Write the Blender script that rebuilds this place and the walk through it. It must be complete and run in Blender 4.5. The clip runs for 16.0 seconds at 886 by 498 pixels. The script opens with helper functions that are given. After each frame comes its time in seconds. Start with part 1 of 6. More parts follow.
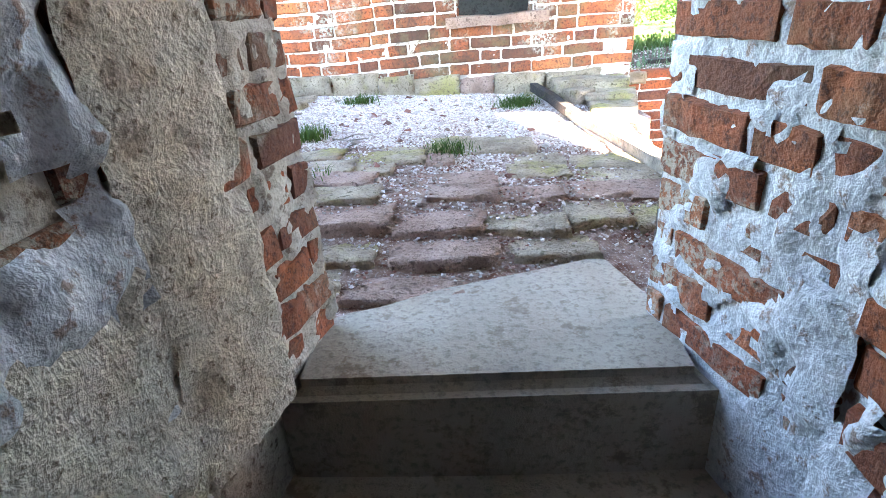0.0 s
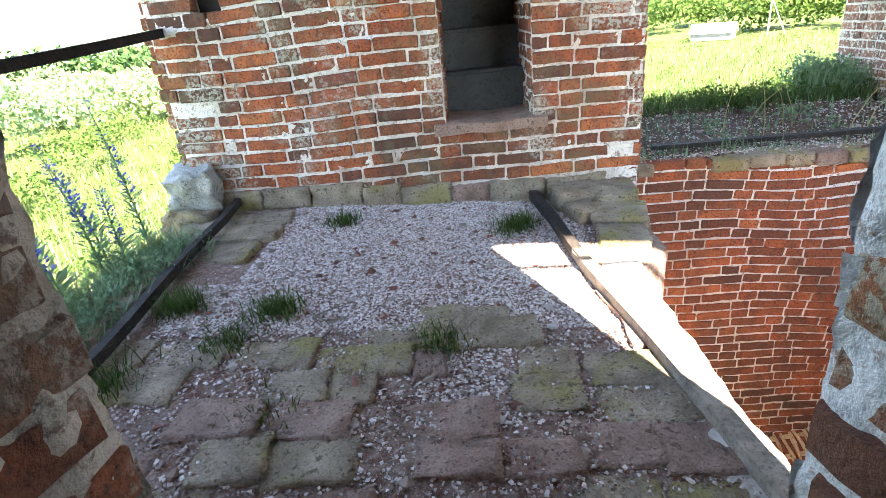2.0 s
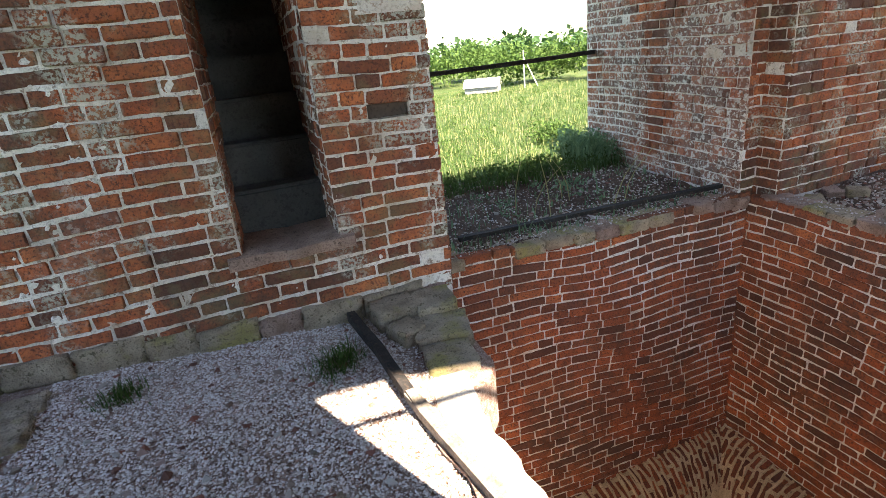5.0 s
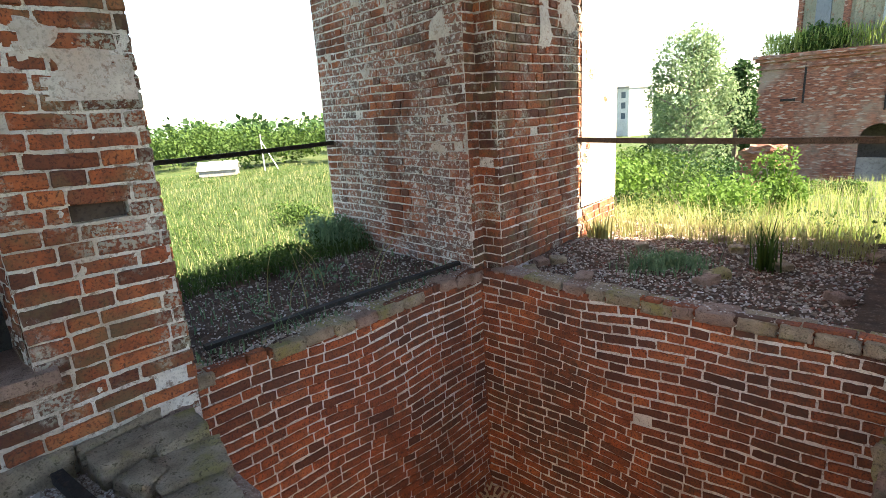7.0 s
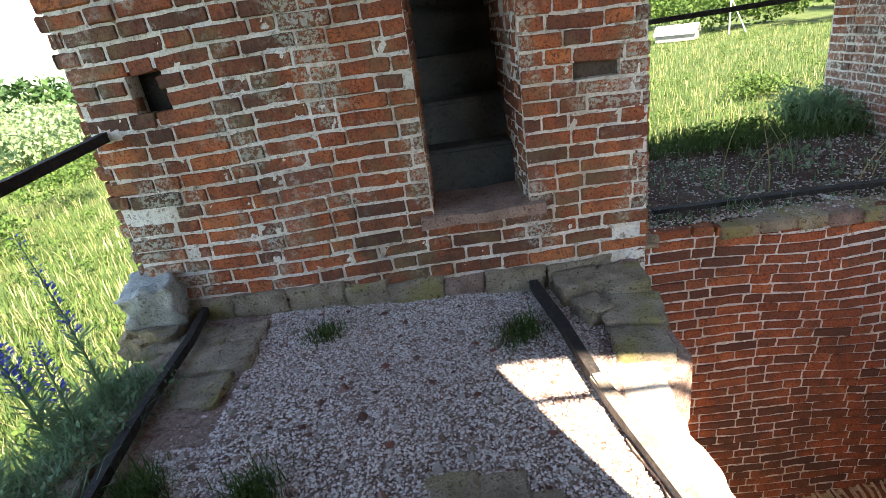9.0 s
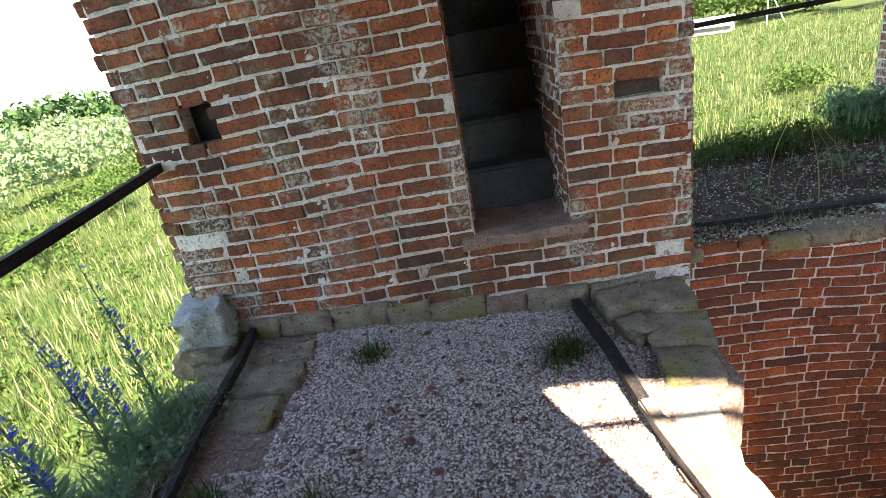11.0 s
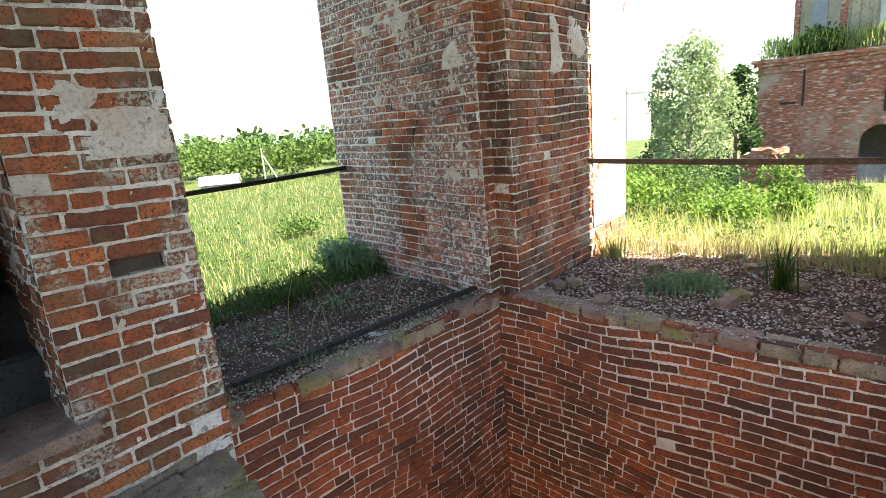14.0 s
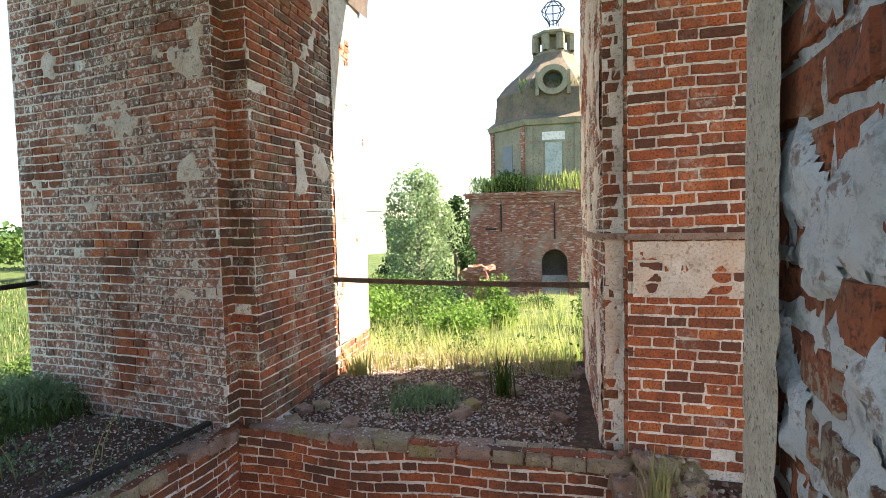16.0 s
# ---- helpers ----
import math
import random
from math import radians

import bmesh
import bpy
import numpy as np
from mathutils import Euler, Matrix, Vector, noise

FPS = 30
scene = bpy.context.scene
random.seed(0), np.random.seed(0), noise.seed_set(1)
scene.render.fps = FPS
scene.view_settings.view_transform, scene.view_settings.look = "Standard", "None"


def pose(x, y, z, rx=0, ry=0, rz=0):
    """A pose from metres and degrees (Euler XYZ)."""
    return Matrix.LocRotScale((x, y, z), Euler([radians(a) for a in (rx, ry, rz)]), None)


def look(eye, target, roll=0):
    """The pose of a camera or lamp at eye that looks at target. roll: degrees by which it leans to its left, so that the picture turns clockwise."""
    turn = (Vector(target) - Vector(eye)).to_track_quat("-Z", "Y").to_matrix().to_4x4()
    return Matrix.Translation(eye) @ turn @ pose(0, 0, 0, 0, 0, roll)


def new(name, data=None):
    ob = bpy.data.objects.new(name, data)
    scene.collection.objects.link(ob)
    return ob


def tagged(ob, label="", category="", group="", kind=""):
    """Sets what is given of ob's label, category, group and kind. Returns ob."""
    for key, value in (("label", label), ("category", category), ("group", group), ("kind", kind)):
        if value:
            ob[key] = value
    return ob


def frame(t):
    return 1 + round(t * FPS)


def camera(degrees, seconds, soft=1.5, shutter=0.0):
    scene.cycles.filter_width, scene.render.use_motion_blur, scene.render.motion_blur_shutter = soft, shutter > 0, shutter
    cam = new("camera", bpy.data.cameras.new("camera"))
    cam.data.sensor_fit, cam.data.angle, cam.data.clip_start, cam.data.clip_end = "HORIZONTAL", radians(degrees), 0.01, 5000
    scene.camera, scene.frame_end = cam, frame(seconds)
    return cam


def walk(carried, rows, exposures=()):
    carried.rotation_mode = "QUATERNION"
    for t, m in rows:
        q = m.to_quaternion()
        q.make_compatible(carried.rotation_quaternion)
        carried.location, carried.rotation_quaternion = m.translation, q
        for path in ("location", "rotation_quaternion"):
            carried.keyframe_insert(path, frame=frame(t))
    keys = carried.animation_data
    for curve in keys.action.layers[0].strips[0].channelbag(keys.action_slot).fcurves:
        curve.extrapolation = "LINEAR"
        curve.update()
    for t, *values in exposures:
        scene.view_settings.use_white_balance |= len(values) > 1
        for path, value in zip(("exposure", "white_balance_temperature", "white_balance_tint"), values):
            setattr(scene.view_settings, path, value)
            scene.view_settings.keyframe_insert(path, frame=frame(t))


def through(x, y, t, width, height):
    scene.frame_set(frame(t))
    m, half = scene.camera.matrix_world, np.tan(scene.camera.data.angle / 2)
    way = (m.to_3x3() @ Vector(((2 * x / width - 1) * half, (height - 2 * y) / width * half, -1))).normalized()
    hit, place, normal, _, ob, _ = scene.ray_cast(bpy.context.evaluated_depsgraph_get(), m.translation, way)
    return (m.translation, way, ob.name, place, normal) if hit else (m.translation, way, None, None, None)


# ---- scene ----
# Camera: (seconds, x, y, z, yaw, pitch, roll)
cam = camera(80.0, 16.0, soft=0.5)
ROWS = [
    (0.0, 0.159, 0.313, 0.579, 4.14, -24.79, -4.59),
    (0.5, 0.244, 0.498, 0.737, 2.88, -23.67, -5.22),
    (1.0, 0.229, 0.660, 0.868, 3.07, -24.22, -5.48),
    (1.5, 0.204, 0.790, 0.982, 3.04, -24.37, -5.62),
    (2.0, 0.203, 0.884, 1.072, 3.70, -23.94, -5.97),
    (2.5, 0.208, 1.003, 1.172, 4.41, -23.46, -6.61),
    (3.0, 0.236, 1.085, 1.241, 4.61, -21.63, -7.27),
    (3.5, 0.227, 1.099, 1.260, 4.81, -21.77, -8.39),
    (4.0, 0.267, 1.181, 1.384, 1.19, -21.49, -8.62),
    (4.5, 0.243, 1.222, 1.369, -7.84, -21.38, -7.93),
    (5.0, 0.287, 1.225, 1.360, -17.89, -20.65, -6.38),
    (5.2, 0.299, 1.240, 1.385, -21.61, -20.00, -5.84),
    (7.3, 0.343, 1.345, 1.414, -46.80, -14.28, -3.66),
    (7.5, 0.332, 1.345, 1.410, -45.36, -15.32, -3.40),
    (8.0, 0.265, 1.340, 1.410, -29.14, -20.11, -4.00),
    (8.5, 0.190, 1.340, 1.380, -8.55, -22.50, -6.84),
    (8.7, 0.185, 1.345, 1.385, -0.60, -23.20, -7.40),
    (10.8, 0.160, 1.375, 1.500, 5.00, -22.80, -10.70),
    (11.0, 0.145, 1.375, 1.504, 4.99, -22.38, -10.77),
    (11.5, 0.159, 1.406, 1.509, 1.36, -20.66, -10.69),
    (12.0, 0.208, 1.388, 1.551, -7.10, -19.57, -10.42),
    (12.5, 0.275, 1.375, 1.580, -16.35, -20.69, -9.91),
    (13.0, 0.280, 1.385, 1.575, -22.09, -19.59, -9.28),
    (13.5, 0.282, 1.415, 1.565, -32.88, -16.83, -7.19),
    (14.0, 0.266, 1.435, 1.584, -45.94, -13.60, -5.01),
    (14.5, 0.266, 1.430, 1.623, -59.03, -11.02, -3.25),
    (15.0, 0.309, 1.443, 1.643, -65.84, -9.29, -2.40),
    (15.5, 0.324, 1.464, 1.651, -70.05, -6.95, -2.02),
    (16.0, 0.299, 1.488, 1.661, -74.13, -3.22, -1.31),
]
walk(cam, [(t, pose(x, y, z, 90 + pitch, 0, yaw) @ pose(0, 0, 0, 0, 0, roll)) for t, x, y, z, yaw, pitch, roll in ROWS],
     [(0.0, 5.9, 7500, 12), (0.5, 5.85, 7500, 12), (1.0, 5.45, 7500, 12), (1.5, 4.8, 7500, 12), (2.0, 4.35, 7700, 14), (2.5, 3.95, 7700, 14), (3.0, 3.65, 7600, 14), (3.5, 3.45, 7600, 14), (4.5, 3.3, 7700, 14), (7.5, 3.05, 7700, 14), (8.5, 3.25, 7700, 14), (12.0, 3.15, 7700, 14), (13.5, 3.28, 7700, 14), (14.5, 3.12, 7700, 14), (16.0, 2.95, 7700, 14)])

# Light: late-morning sun from the south-south-east and a clear sky
SUN_AZ, SUN_EL = 155.4, 47.0
world = bpy.data.worlds.new("sky")
scene.world = world
world.use_nodes = True
wn = world.node_tree
sky = wn.nodes.new("ShaderNodeTexSky")
sky.sky_type = "NISHITA"
sky.sun_disc = False
sky.sun_elevation, sky.sun_rotation = radians(SUN_EL), radians(SUN_AZ)
sky.dust_density = 0.0
sky.ozone_density = 2.5
wn.nodes["Background"].inputs["Strength"].default_value = 0.085
wn.links.new(sky.outputs[0], wn.nodes["Background"].inputs["Color"])
to_sun = Vector((math.sin(radians(SUN_AZ)) * math.cos(radians(SUN_EL)), math.cos(radians(SUN_AZ)) * math.cos(radians(SUN_EL)), math.sin(radians(SUN_EL))))
sun = new("sun", bpy.data.lights.new("sun", "SUN"))
sun.data.energy, sun.data.angle, sun.data.color = 5.0, radians(0.5), (1.0, 0.95, 0.86)
sun.matrix_world = look(to_sun * 60, (0, 0, 0))


# Materials
class Nodes:
    """A small builder for node materials."""

    def __init__(self, name, rough=0.9, metal=0.0):
        self.m = bpy.data.materials.new(name)
        self.m.use_nodes = True
        self.t = self.m.node_tree
        self.b = self.t.nodes["Principled BSDF"]
        self.b.inputs["Roughness"].default_value, self.b.inputs["Metallic"].default_value = rough, metal
        self.b.inputs["Specular IOR Level"].default_value = 0.25
        self.geo = self.t.nodes.new("ShaderNodeNewGeometry")
        self.pos = self.geo.outputs["Position"]

    def put(self, source, socket):
        if isinstance(source, (int, float)):
            socket.default_value = source
        elif isinstance(source, tuple):
            socket.default_value = (*source, 1.0)
        else:
            self.t.links.new(source, socket)

    def noise(self, scale, detail=4.0, rough=0.55, at=None, stretch=None):
        n = self.t.nodes.new("ShaderNodeTexNoise")
        n.inputs["Scale"].default_value, n.inputs["Detail"].default_value, n.inputs["Roughness"].default_value = scale, detail, rough
        v = at or self.pos
        if stretch:
            mp = self.t.nodes.new("ShaderNodeMapping")
            mp.inputs["Scale"].default_value = stretch
            self.t.links.new(v, mp.inputs["Vector"])
            v = mp.outputs[0]
        self.t.links.new(v, n.inputs["Vector"])
        return n.outputs["Fac"]

    def ramp(self, fac, *stops):
        r = self.t.nodes.new("ShaderNodeValToRGB")
        el = r.color_ramp.elements
        while len(el) < len(stops):
            el.new(0.5)
        for e, (p, c) in zip(el, stops):
            e.position = p
            e.color = (c, c, c, 1) if isinstance(c, (int, float)) else (*c, 1)
        self.t.links.new(fac, r.inputs["Fac"])
        return r.outputs["Color"]

    def mix(self, fac, a, b, blend="MIX"):
        n = self.t.nodes.new("ShaderNodeMix")
        n.data_type, n.blend_type = "RGBA", blend
        self.put(fac, n.inputs["Factor"])
        self.put(a, n.inputs[6])
        self.put(b, n.inputs[7])
        return n.outputs[2]

    def math(self, op, a, b=0.0):
        n = self.t.nodes.new("ShaderNodeMath")
        n.operation = op
        n.use_clamp = True
        self.put(a, n.inputs[0])
        self.put(b, n.inputs[1])
        return n.outputs[0]

    def done(self, colour, height=None, strength=0.5, distance=0.01):
        self.put(colour, self.b.inputs["Base Color"])
        if height is not None:
            bp = self.t.nodes.new("ShaderNodeBump")
            bp.inputs["Strength"].default_value, bp.inputs["Distance"].default_value = strength, distance
            self.t.links.new(height, bp.inputs["Height"])
            self.t.links.new(bp.outputs[0], self.b.inputs["Normal"])
        return self.m


def brick_material(name, island=False, lime=0.12, soot=0.3, moss=0.0, lime_scale=2.2, dark=1.0):
    n = Nodes(name, 0.92)
    if island:
        rnd = n.geo.outputs["Random Per Island"]
    else:
        rnd = n.t.nodes.new("ShaderNodeObjectInfo").outputs["Random"]
    base = n.ramp(rnd, (0.0, (0.08, 0.034, 0.024)), (0.09, (0.15, 0.05, 0.03)), (0.2, (0.31, 0.078, 0.031)), (0.42, (0.47, 0.12, 0.042)), (0.58, (0.38, 0.09, 0.034)), (0.76, (0.56, 0.165, 0.058)), (0.92, (0.30, 0.076, 0.031)), (1.0, (0.12, 0.048, 0.033)))
    grain = n.noise(55, 5, 0.7)
    broad = n.noise(1.3, 4, 0.6)
    c = n.mix(n.math("MULTIPLY", grain, 0.3), base, (0.36, 0.14, 0.07))
    c = n.mix(n.ramp(n.noise(80, 3, 0.7), (0.36, 0.85), (0.5, 0.0)), c, (0.05, 0.022, 0.018))
    c = n.mix(n.ramp(n.noise(9, 5, 0.7), (0.42, 0.0), (0.6, 0.5)), c, (0.10, 0.042, 0.03))
    sooty = n.math("MULTIPLY", n.ramp(broad, (0.46, 0.0), (0.6, 1.0)), n.ramp(n.noise(17, 6, 0.75), (0.3, 0.25), (0.6, 1.0)))
    c = n.mix(n.math("MULTIPLY", sooty, soot), c, (0.072, 0.045, 0.032))
    if moss:
        c = n.mix(n.math("MULTIPLY", n.ramp(n.noise(5, 6, 0.7), (0.5, 0.0), (0.62, 1.0)), moss), c, (0.16, 0.16, 0.08))
        crust_spots = n.math("MULTIPLY", n.ramp(n.noise(2.4, 4, 0.6), (0.53, 0.0), (0.6, 1.0)), n.ramp(n.noise(60, 4, 0.7), (0.47, 0.0), (0.54, 1.0)))
        c = n.mix(n.math("MULTIPLY", crust_spots, min(1.0, moss * 2.2)), c, (0.42, 0.43, 0.36))
    specks = n.ramp(n.noise(26, 6, 0.75), (0.52, 0.0), (0.57, 1.0))
    patches = n.ramp(n.noise(lime_scale, 5, 0.65), (0.62 - 0.3 * lime, 0.0), (0.72 - 0.3 * lime, 1.0))
    mask = n.math("MULTIPLY", n.math("MULTIPLY", patches, n.math("ADD", specks, 0.12)), min(1.0, 0.1 + 1.4 * lime))
    c = n.mix(mask, c, (0.60, 0.57, 0.52))
    if dark < 1.0:
        c = n.mix(1.0 - dark, c, (0.10, 0.04, 0.03))
    elif dark > 1.0:
        c = n.mix(dark - 1.0, c, (0.62, 0.26, 0.12))
    h = n.math("ADD", n.math("MULTIPLY", grain, 0.6), n.math("MULTIPLY", n.noise(14, 4), 0.8))
    return n.done(c, h, 0.95, 0.014)


def rough_material(name, a, b, spots=None, scale=6.0, fine=60.0, bump=0.6, distance=0.014, rough=0.93, c3=None):
    n = Nodes(name, rough)
    c = n.mix(n.ramp(n.noise(scale, 6, 0.65), (0.35, 0.0), (0.65, 1.0)), a, b)
    if c3:
        c = n.mix(n.ramp(n.noise(scale * 0.45, 5, 0.6), (0.5, 0.0), (0.64, 1.0)), c, c3)
    g = n.noise(fine, 4, 0.7)
    c = n.mix(n.ramp(g, (0.5, 0.0), (0.66, 0.6)), c, tuple(x * 0.45 for x in a))
    if spots:
        c = n.mix(n.ramp(n.noise(scale * 4, 5, 0.7), (0.56, 0.0), (0.63, 0.85)), c, spots)
    h = n.math("ADD", n.math("MULTIPLY", g, 0.5), n.noise(scale * 2, 5, 0.6))
    return n.done(c, h, bump, distance)


def random_material(name, stops, island=True, rough=0.8, grain=40.0, through=0.0):
    n = Nodes(name, rough)
    rnd = n.geo.outputs["Random Per Island"] if island else n.t.nodes.new("ShaderNodeObjectInfo").outputs["Random"]
    c = n.ramp(rnd, *[(i / (len(stops) - 1), s) for i, s in enumerate(stops)])
    c = n.mix(n.math("MULTIPLY", n.noise(grain, 3), 0.4), c, tuple(x * 0.5 for x in stops[0]))
    m = n.done(c)
    if through:
        tr = n.t.nodes.new("ShaderNodeBsdfTranslucent")
        ms = n.t.nodes.new("ShaderNodeMixShader")
        n.t.links.new(c, tr.inputs["Color"])
        ms.inputs[0].default_value = through
        n.t.links.new(n.b.outputs[0], ms.inputs[1])
        n.t.links.new(tr.outputs[0], ms.inputs[2])
        n.t.links.new(ms.outputs[0], n.t.nodes["Material Output"].inputs["Surface"])
    return m


M_BRICK = brick_material("fired brick", soot=0.9, lime=0.2, moss=0.35, dark=0.93)
M_BRICK_J = brick_material("fired brick in mass", True, soot=0.9, lime=0.2, moss=0.35, dark=0.93)
M_LIMED = brick_material("limewashed brick", lime=0.74, soot=0.7, lime_scale=1.6, dark=0.95)
M_LIMED_J = brick_material("limewashed brick in mass", True, lime=0.74, soot=0.7, lime_scale=1.6, dark=0.95)
M_ORANGE = brick_material("orange brick", soot=0.3, lime=0.15)
M_ORANGE_J = brick_material("orange brick in mass", True, soot=0.3, lime=0.15)
M_PIT = brick_material("worn brick", soot=0.8, lime=0.0, dark=0.96)
M_PIT_J = brick_material("worn brick in mass", True, soot=0.8, lime=0.0, dark=0.96)
M_JAMB = brick_material("weathered jamb brick", lime=0.22, soot=0.6, moss=0.3, lime_scale=5, dark=0.66)
def far_masonry(name):
    n = Nodes(name, 0.95)
    c = n.mix(n.ramp(n.noise(1.0, 3, 0.5, stretch=(3.5, 3.5, 13.0)), (0.38, 0.0), (0.62, 1.0)), (0.13, 0.055, 0.038), (0.27, 0.105, 0.065))
    c = n.mix(n.ramp(n.noise(1.0, 2, 0.5, stretch=(2.0, 2.0, 9.0)), (0.56, 0.0), (0.64, 0.75)), c, (0.36, 0.30, 0.25))
    c = n.mix(n.ramp(n.noise(0.35, 5, 0.65), (0.5, 0.0), (0.66, 0.8)), c, (0.24, 0.19, 0.15))
    c = n.mix(n.ramp(n.noise(0.6, 5, 0.7, at=n.pos), (0.56, 0.0), (0.7, 0.7)), c, (0.07, 0.05, 0.04))
    return n.done(c, n.noise(9, 4), 0.6, 0.05)


M_FAR_BRICK = far_masonry("church brickwork")
M_MORTAR = rough_material("lime mortar", (0.62, 0.58, 0.52), (0.80, 0.76, 0.70), (0.22, 0.16, 0.12), 7, 80, 1.0, 0.02, c3=(0.50, 0.43, 0.36))
M_VAULT = rough_material("tan lime bedding", (0.46, 0.34, 0.21), (0.62, 0.48, 0.32), (0.16, 0.10, 0.07), 9, 80, 0.8)
M_VAULTBRICK = brick_material("dusty vault brick", soot=0.6, lime=0.0, dark=0.7)
M_CEMENT = rough_material("smooth crumbling cement lip", (0.44, 0.40, 0.34), (0.60, 0.56, 0.50), (0.26, 0.20, 0.15), 5, 70, 0.8, 0.012)
M_RUST = rough_material("brown rusted iron", (0.11, 0.07, 0.05), (0.20, 0.13, 0.09), (0.06, 0.04, 0.03), 12, 90, 0.5, rough=0.85)
M_PALEWIN = rough_material("pale blind window", (0.24, 0.28, 0.27), (0.32, 0.35, 0.33), None, 0.8, 6, 0.3)
# Darker than M_FARWALL: shade behind the church doorway is put into the colour.
M_DIMWALL = rough_material("pale wall with shade in its colour", (0.16, 0.14, 0.12), (0.24, 0.21, 0.18), None, 0.8, 6, 0.3)
M_DIRTY_MORTAR = rough_material("pitted dirty mortar", (0.30, 0.25, 0.20), (0.45, 0.40, 0.34), (0.12, 0.08, 0.06), 7, 70, 0.9)
M_PLASTER = rough_material("old lime plaster", (0.46, 0.39, 0.33), (0.64, 0.58, 0.51), (0.30, 0.20, 0.15), 7, 60, 0.8, c3=(0.52, 0.40, 0.32))
M_COARSE = rough_material("coarse sandy plaster", (0.50, 0.44, 0.36), (0.70, 0.63, 0.53), (0.17, 0.12, 0.09), 20, 130, 1.0, 0.025)
M_WHITE = rough_material("flaking whitewash", (0.36, 0.37, 0.39), (0.53, 0.54, 0.56), (0.20, 0.13, 0.10), 7, 45, 0.8, 0.02)
M_STONE = rough_material("mossy sandstone", (0.25, 0.195, 0.14), (0.50, 0.40, 0.29), (0.11, 0.09, 0.05), 9, 110, 1.0, 0.045, c3=(0.34, 0.29, 0.12))
M_REDSTONE = rough_material("reddish sandstone", (0.28, 0.18, 0.14), (0.48, 0.33, 0.265), (0.13, 0.085, 0.065), 9, 110, 1.0, 0.045)
M_PALESTONE = rough_material("pale plastered stone", (0.26, 0.27, 0.24), (0.42, 0.42, 0.39), (0.12, 0.11, 0.07), 12, 60, 1.0)
M_STEP = rough_material("worn concrete step", (0.24, 0.20, 0.16), (0.34, 0.295, 0.245), (0.16, 0.12, 0.09), 3, 60, 0.6)
M_EARTH = rough_material("gravelly earth", (0.055, 0.032, 0.022), (0.115, 0.065, 0.042), (0.18, 0.13, 0.10), 7, 120, 1.0, 0.02)
M_GRAVEL_BED = rough_material("crushed gravel bed", (0.17, 0.105, 0.08), (0.36, 0.26, 0.215), (0.56, 0.49, 0.44), 40, 160, 1.0, 0.01, c3=(0.16, 0.075, 0.052))
M_PEBBLE = random_material("gravel chips", [(0.16, 0.09, 0.07), (0.66, 0.58, 0.53), (0.80, 0.74, 0.69), (0.30, 0.21, 0.17), (0.86, 0.82, 0.78), (0.44, 0.26, 0.20)])
M_RUBBLE = random_material("brick rubble", [(0.12, 0.06, 0.045), (0.26, 0.10, 0.07), (0.45, 0.40, 0.35), (0.18, 0.11, 0.08), (0.55, 0.51, 0.46), (0.14, 0.10, 0.07)])
M_IRON = rough_material("black weathered iron", (0.014, 0.013, 0.013), (0.03, 0.026, 0.024), (0.06, 0.04, 0.03), 12, 90, 0.4, rough=0.85)
M_WOOD = rough_material("grey weathered timber", (0.12, 0.10, 0.08), (0.26, 0.22, 0.18), None, 14, 90, 0.6)
M_LEAF = random_material("green leaves", [(0.03, 0.065, 0.012), (0.055, 0.11, 0.02), (0.09, 0.15, 0.03), (0.045, 0.085, 0.02)], through=0.4)
# Sunlit look put into these two colours: lighter than M_LEAF and M_GRASS.
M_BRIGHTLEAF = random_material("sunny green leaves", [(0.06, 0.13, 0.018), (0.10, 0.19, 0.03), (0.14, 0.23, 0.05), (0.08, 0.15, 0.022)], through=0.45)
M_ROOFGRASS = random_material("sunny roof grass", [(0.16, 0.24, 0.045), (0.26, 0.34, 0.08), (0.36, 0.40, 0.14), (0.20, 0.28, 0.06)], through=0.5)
M_BIRCH = random_material("pale green leaves", [(0.13, 0.21, 0.095), (0.20, 0.28, 0.13), (0.27, 0.34, 0.19)], through=0.45)
M_DARKLEAF = random_material("dark green leaves", [(0.015, 0.04, 0.012), (0.03, 0.075, 0.02), (0.045, 0.10, 0.025)], through=0.25)
M_GRASS = random_material("meadow grass", [(0.03, 0.07, 0.016), (0.062, 0.11, 0.026), (0.10, 0.145, 0.042), (0.046, 0.09, 0.023)], through=0.35)
M_DRYGRASS = random_material("dry grass", [(0.28, 0.26, 0.10), (0.40, 0.36, 0.17), (0.22, 0.26, 0.08), (0.46, 0.42, 0.24)], through=0.3)
M_BLUE = random_material("blue flowers", [(0.03, 0.05, 0.30), (0.06, 0.08, 0.48), (0.12, 0.12, 0.50)])
M_STALK = random_material("dull green stalks", [(0.10, 0.19, 0.10), (0.17, 0.28, 0.15), (0.25, 0.36, 0.20)], through=0.25)
M_FIELD = rough_material("meadow ground", (0.03, 0.056, 0.011), (0.06, 0.088, 0.02), (0.02, 0.04, 0.01), 0.5, 3.0, 1.0, 0.4, c3=(0.08, 0.085, 0.03))
M_HILL = rough_material("distant wooded hill", (0.10, 0.16, 0.10), (0.14, 0.20, 0.12), None, 0.02, 0.3, 0.6, 1.0)
# Darker than M_STEP: the passage's shade is put into the step colour.
M_DIMSTEP = rough_material("concrete step with shade in its colour", (0.05, 0.053, 0.052), (0.085, 0.088, 0.085), (0.035, 0.035, 0.035), 5, 60, 0.4)
# Very dark brick colour: the shade of unlit inner faces is put into it.
M_DARKIN = rough_material("brickwork with shade in its colour", (0.06, 0.045, 0.036), (0.10, 0.075, 0.06), None, 8, 60, 0.6)
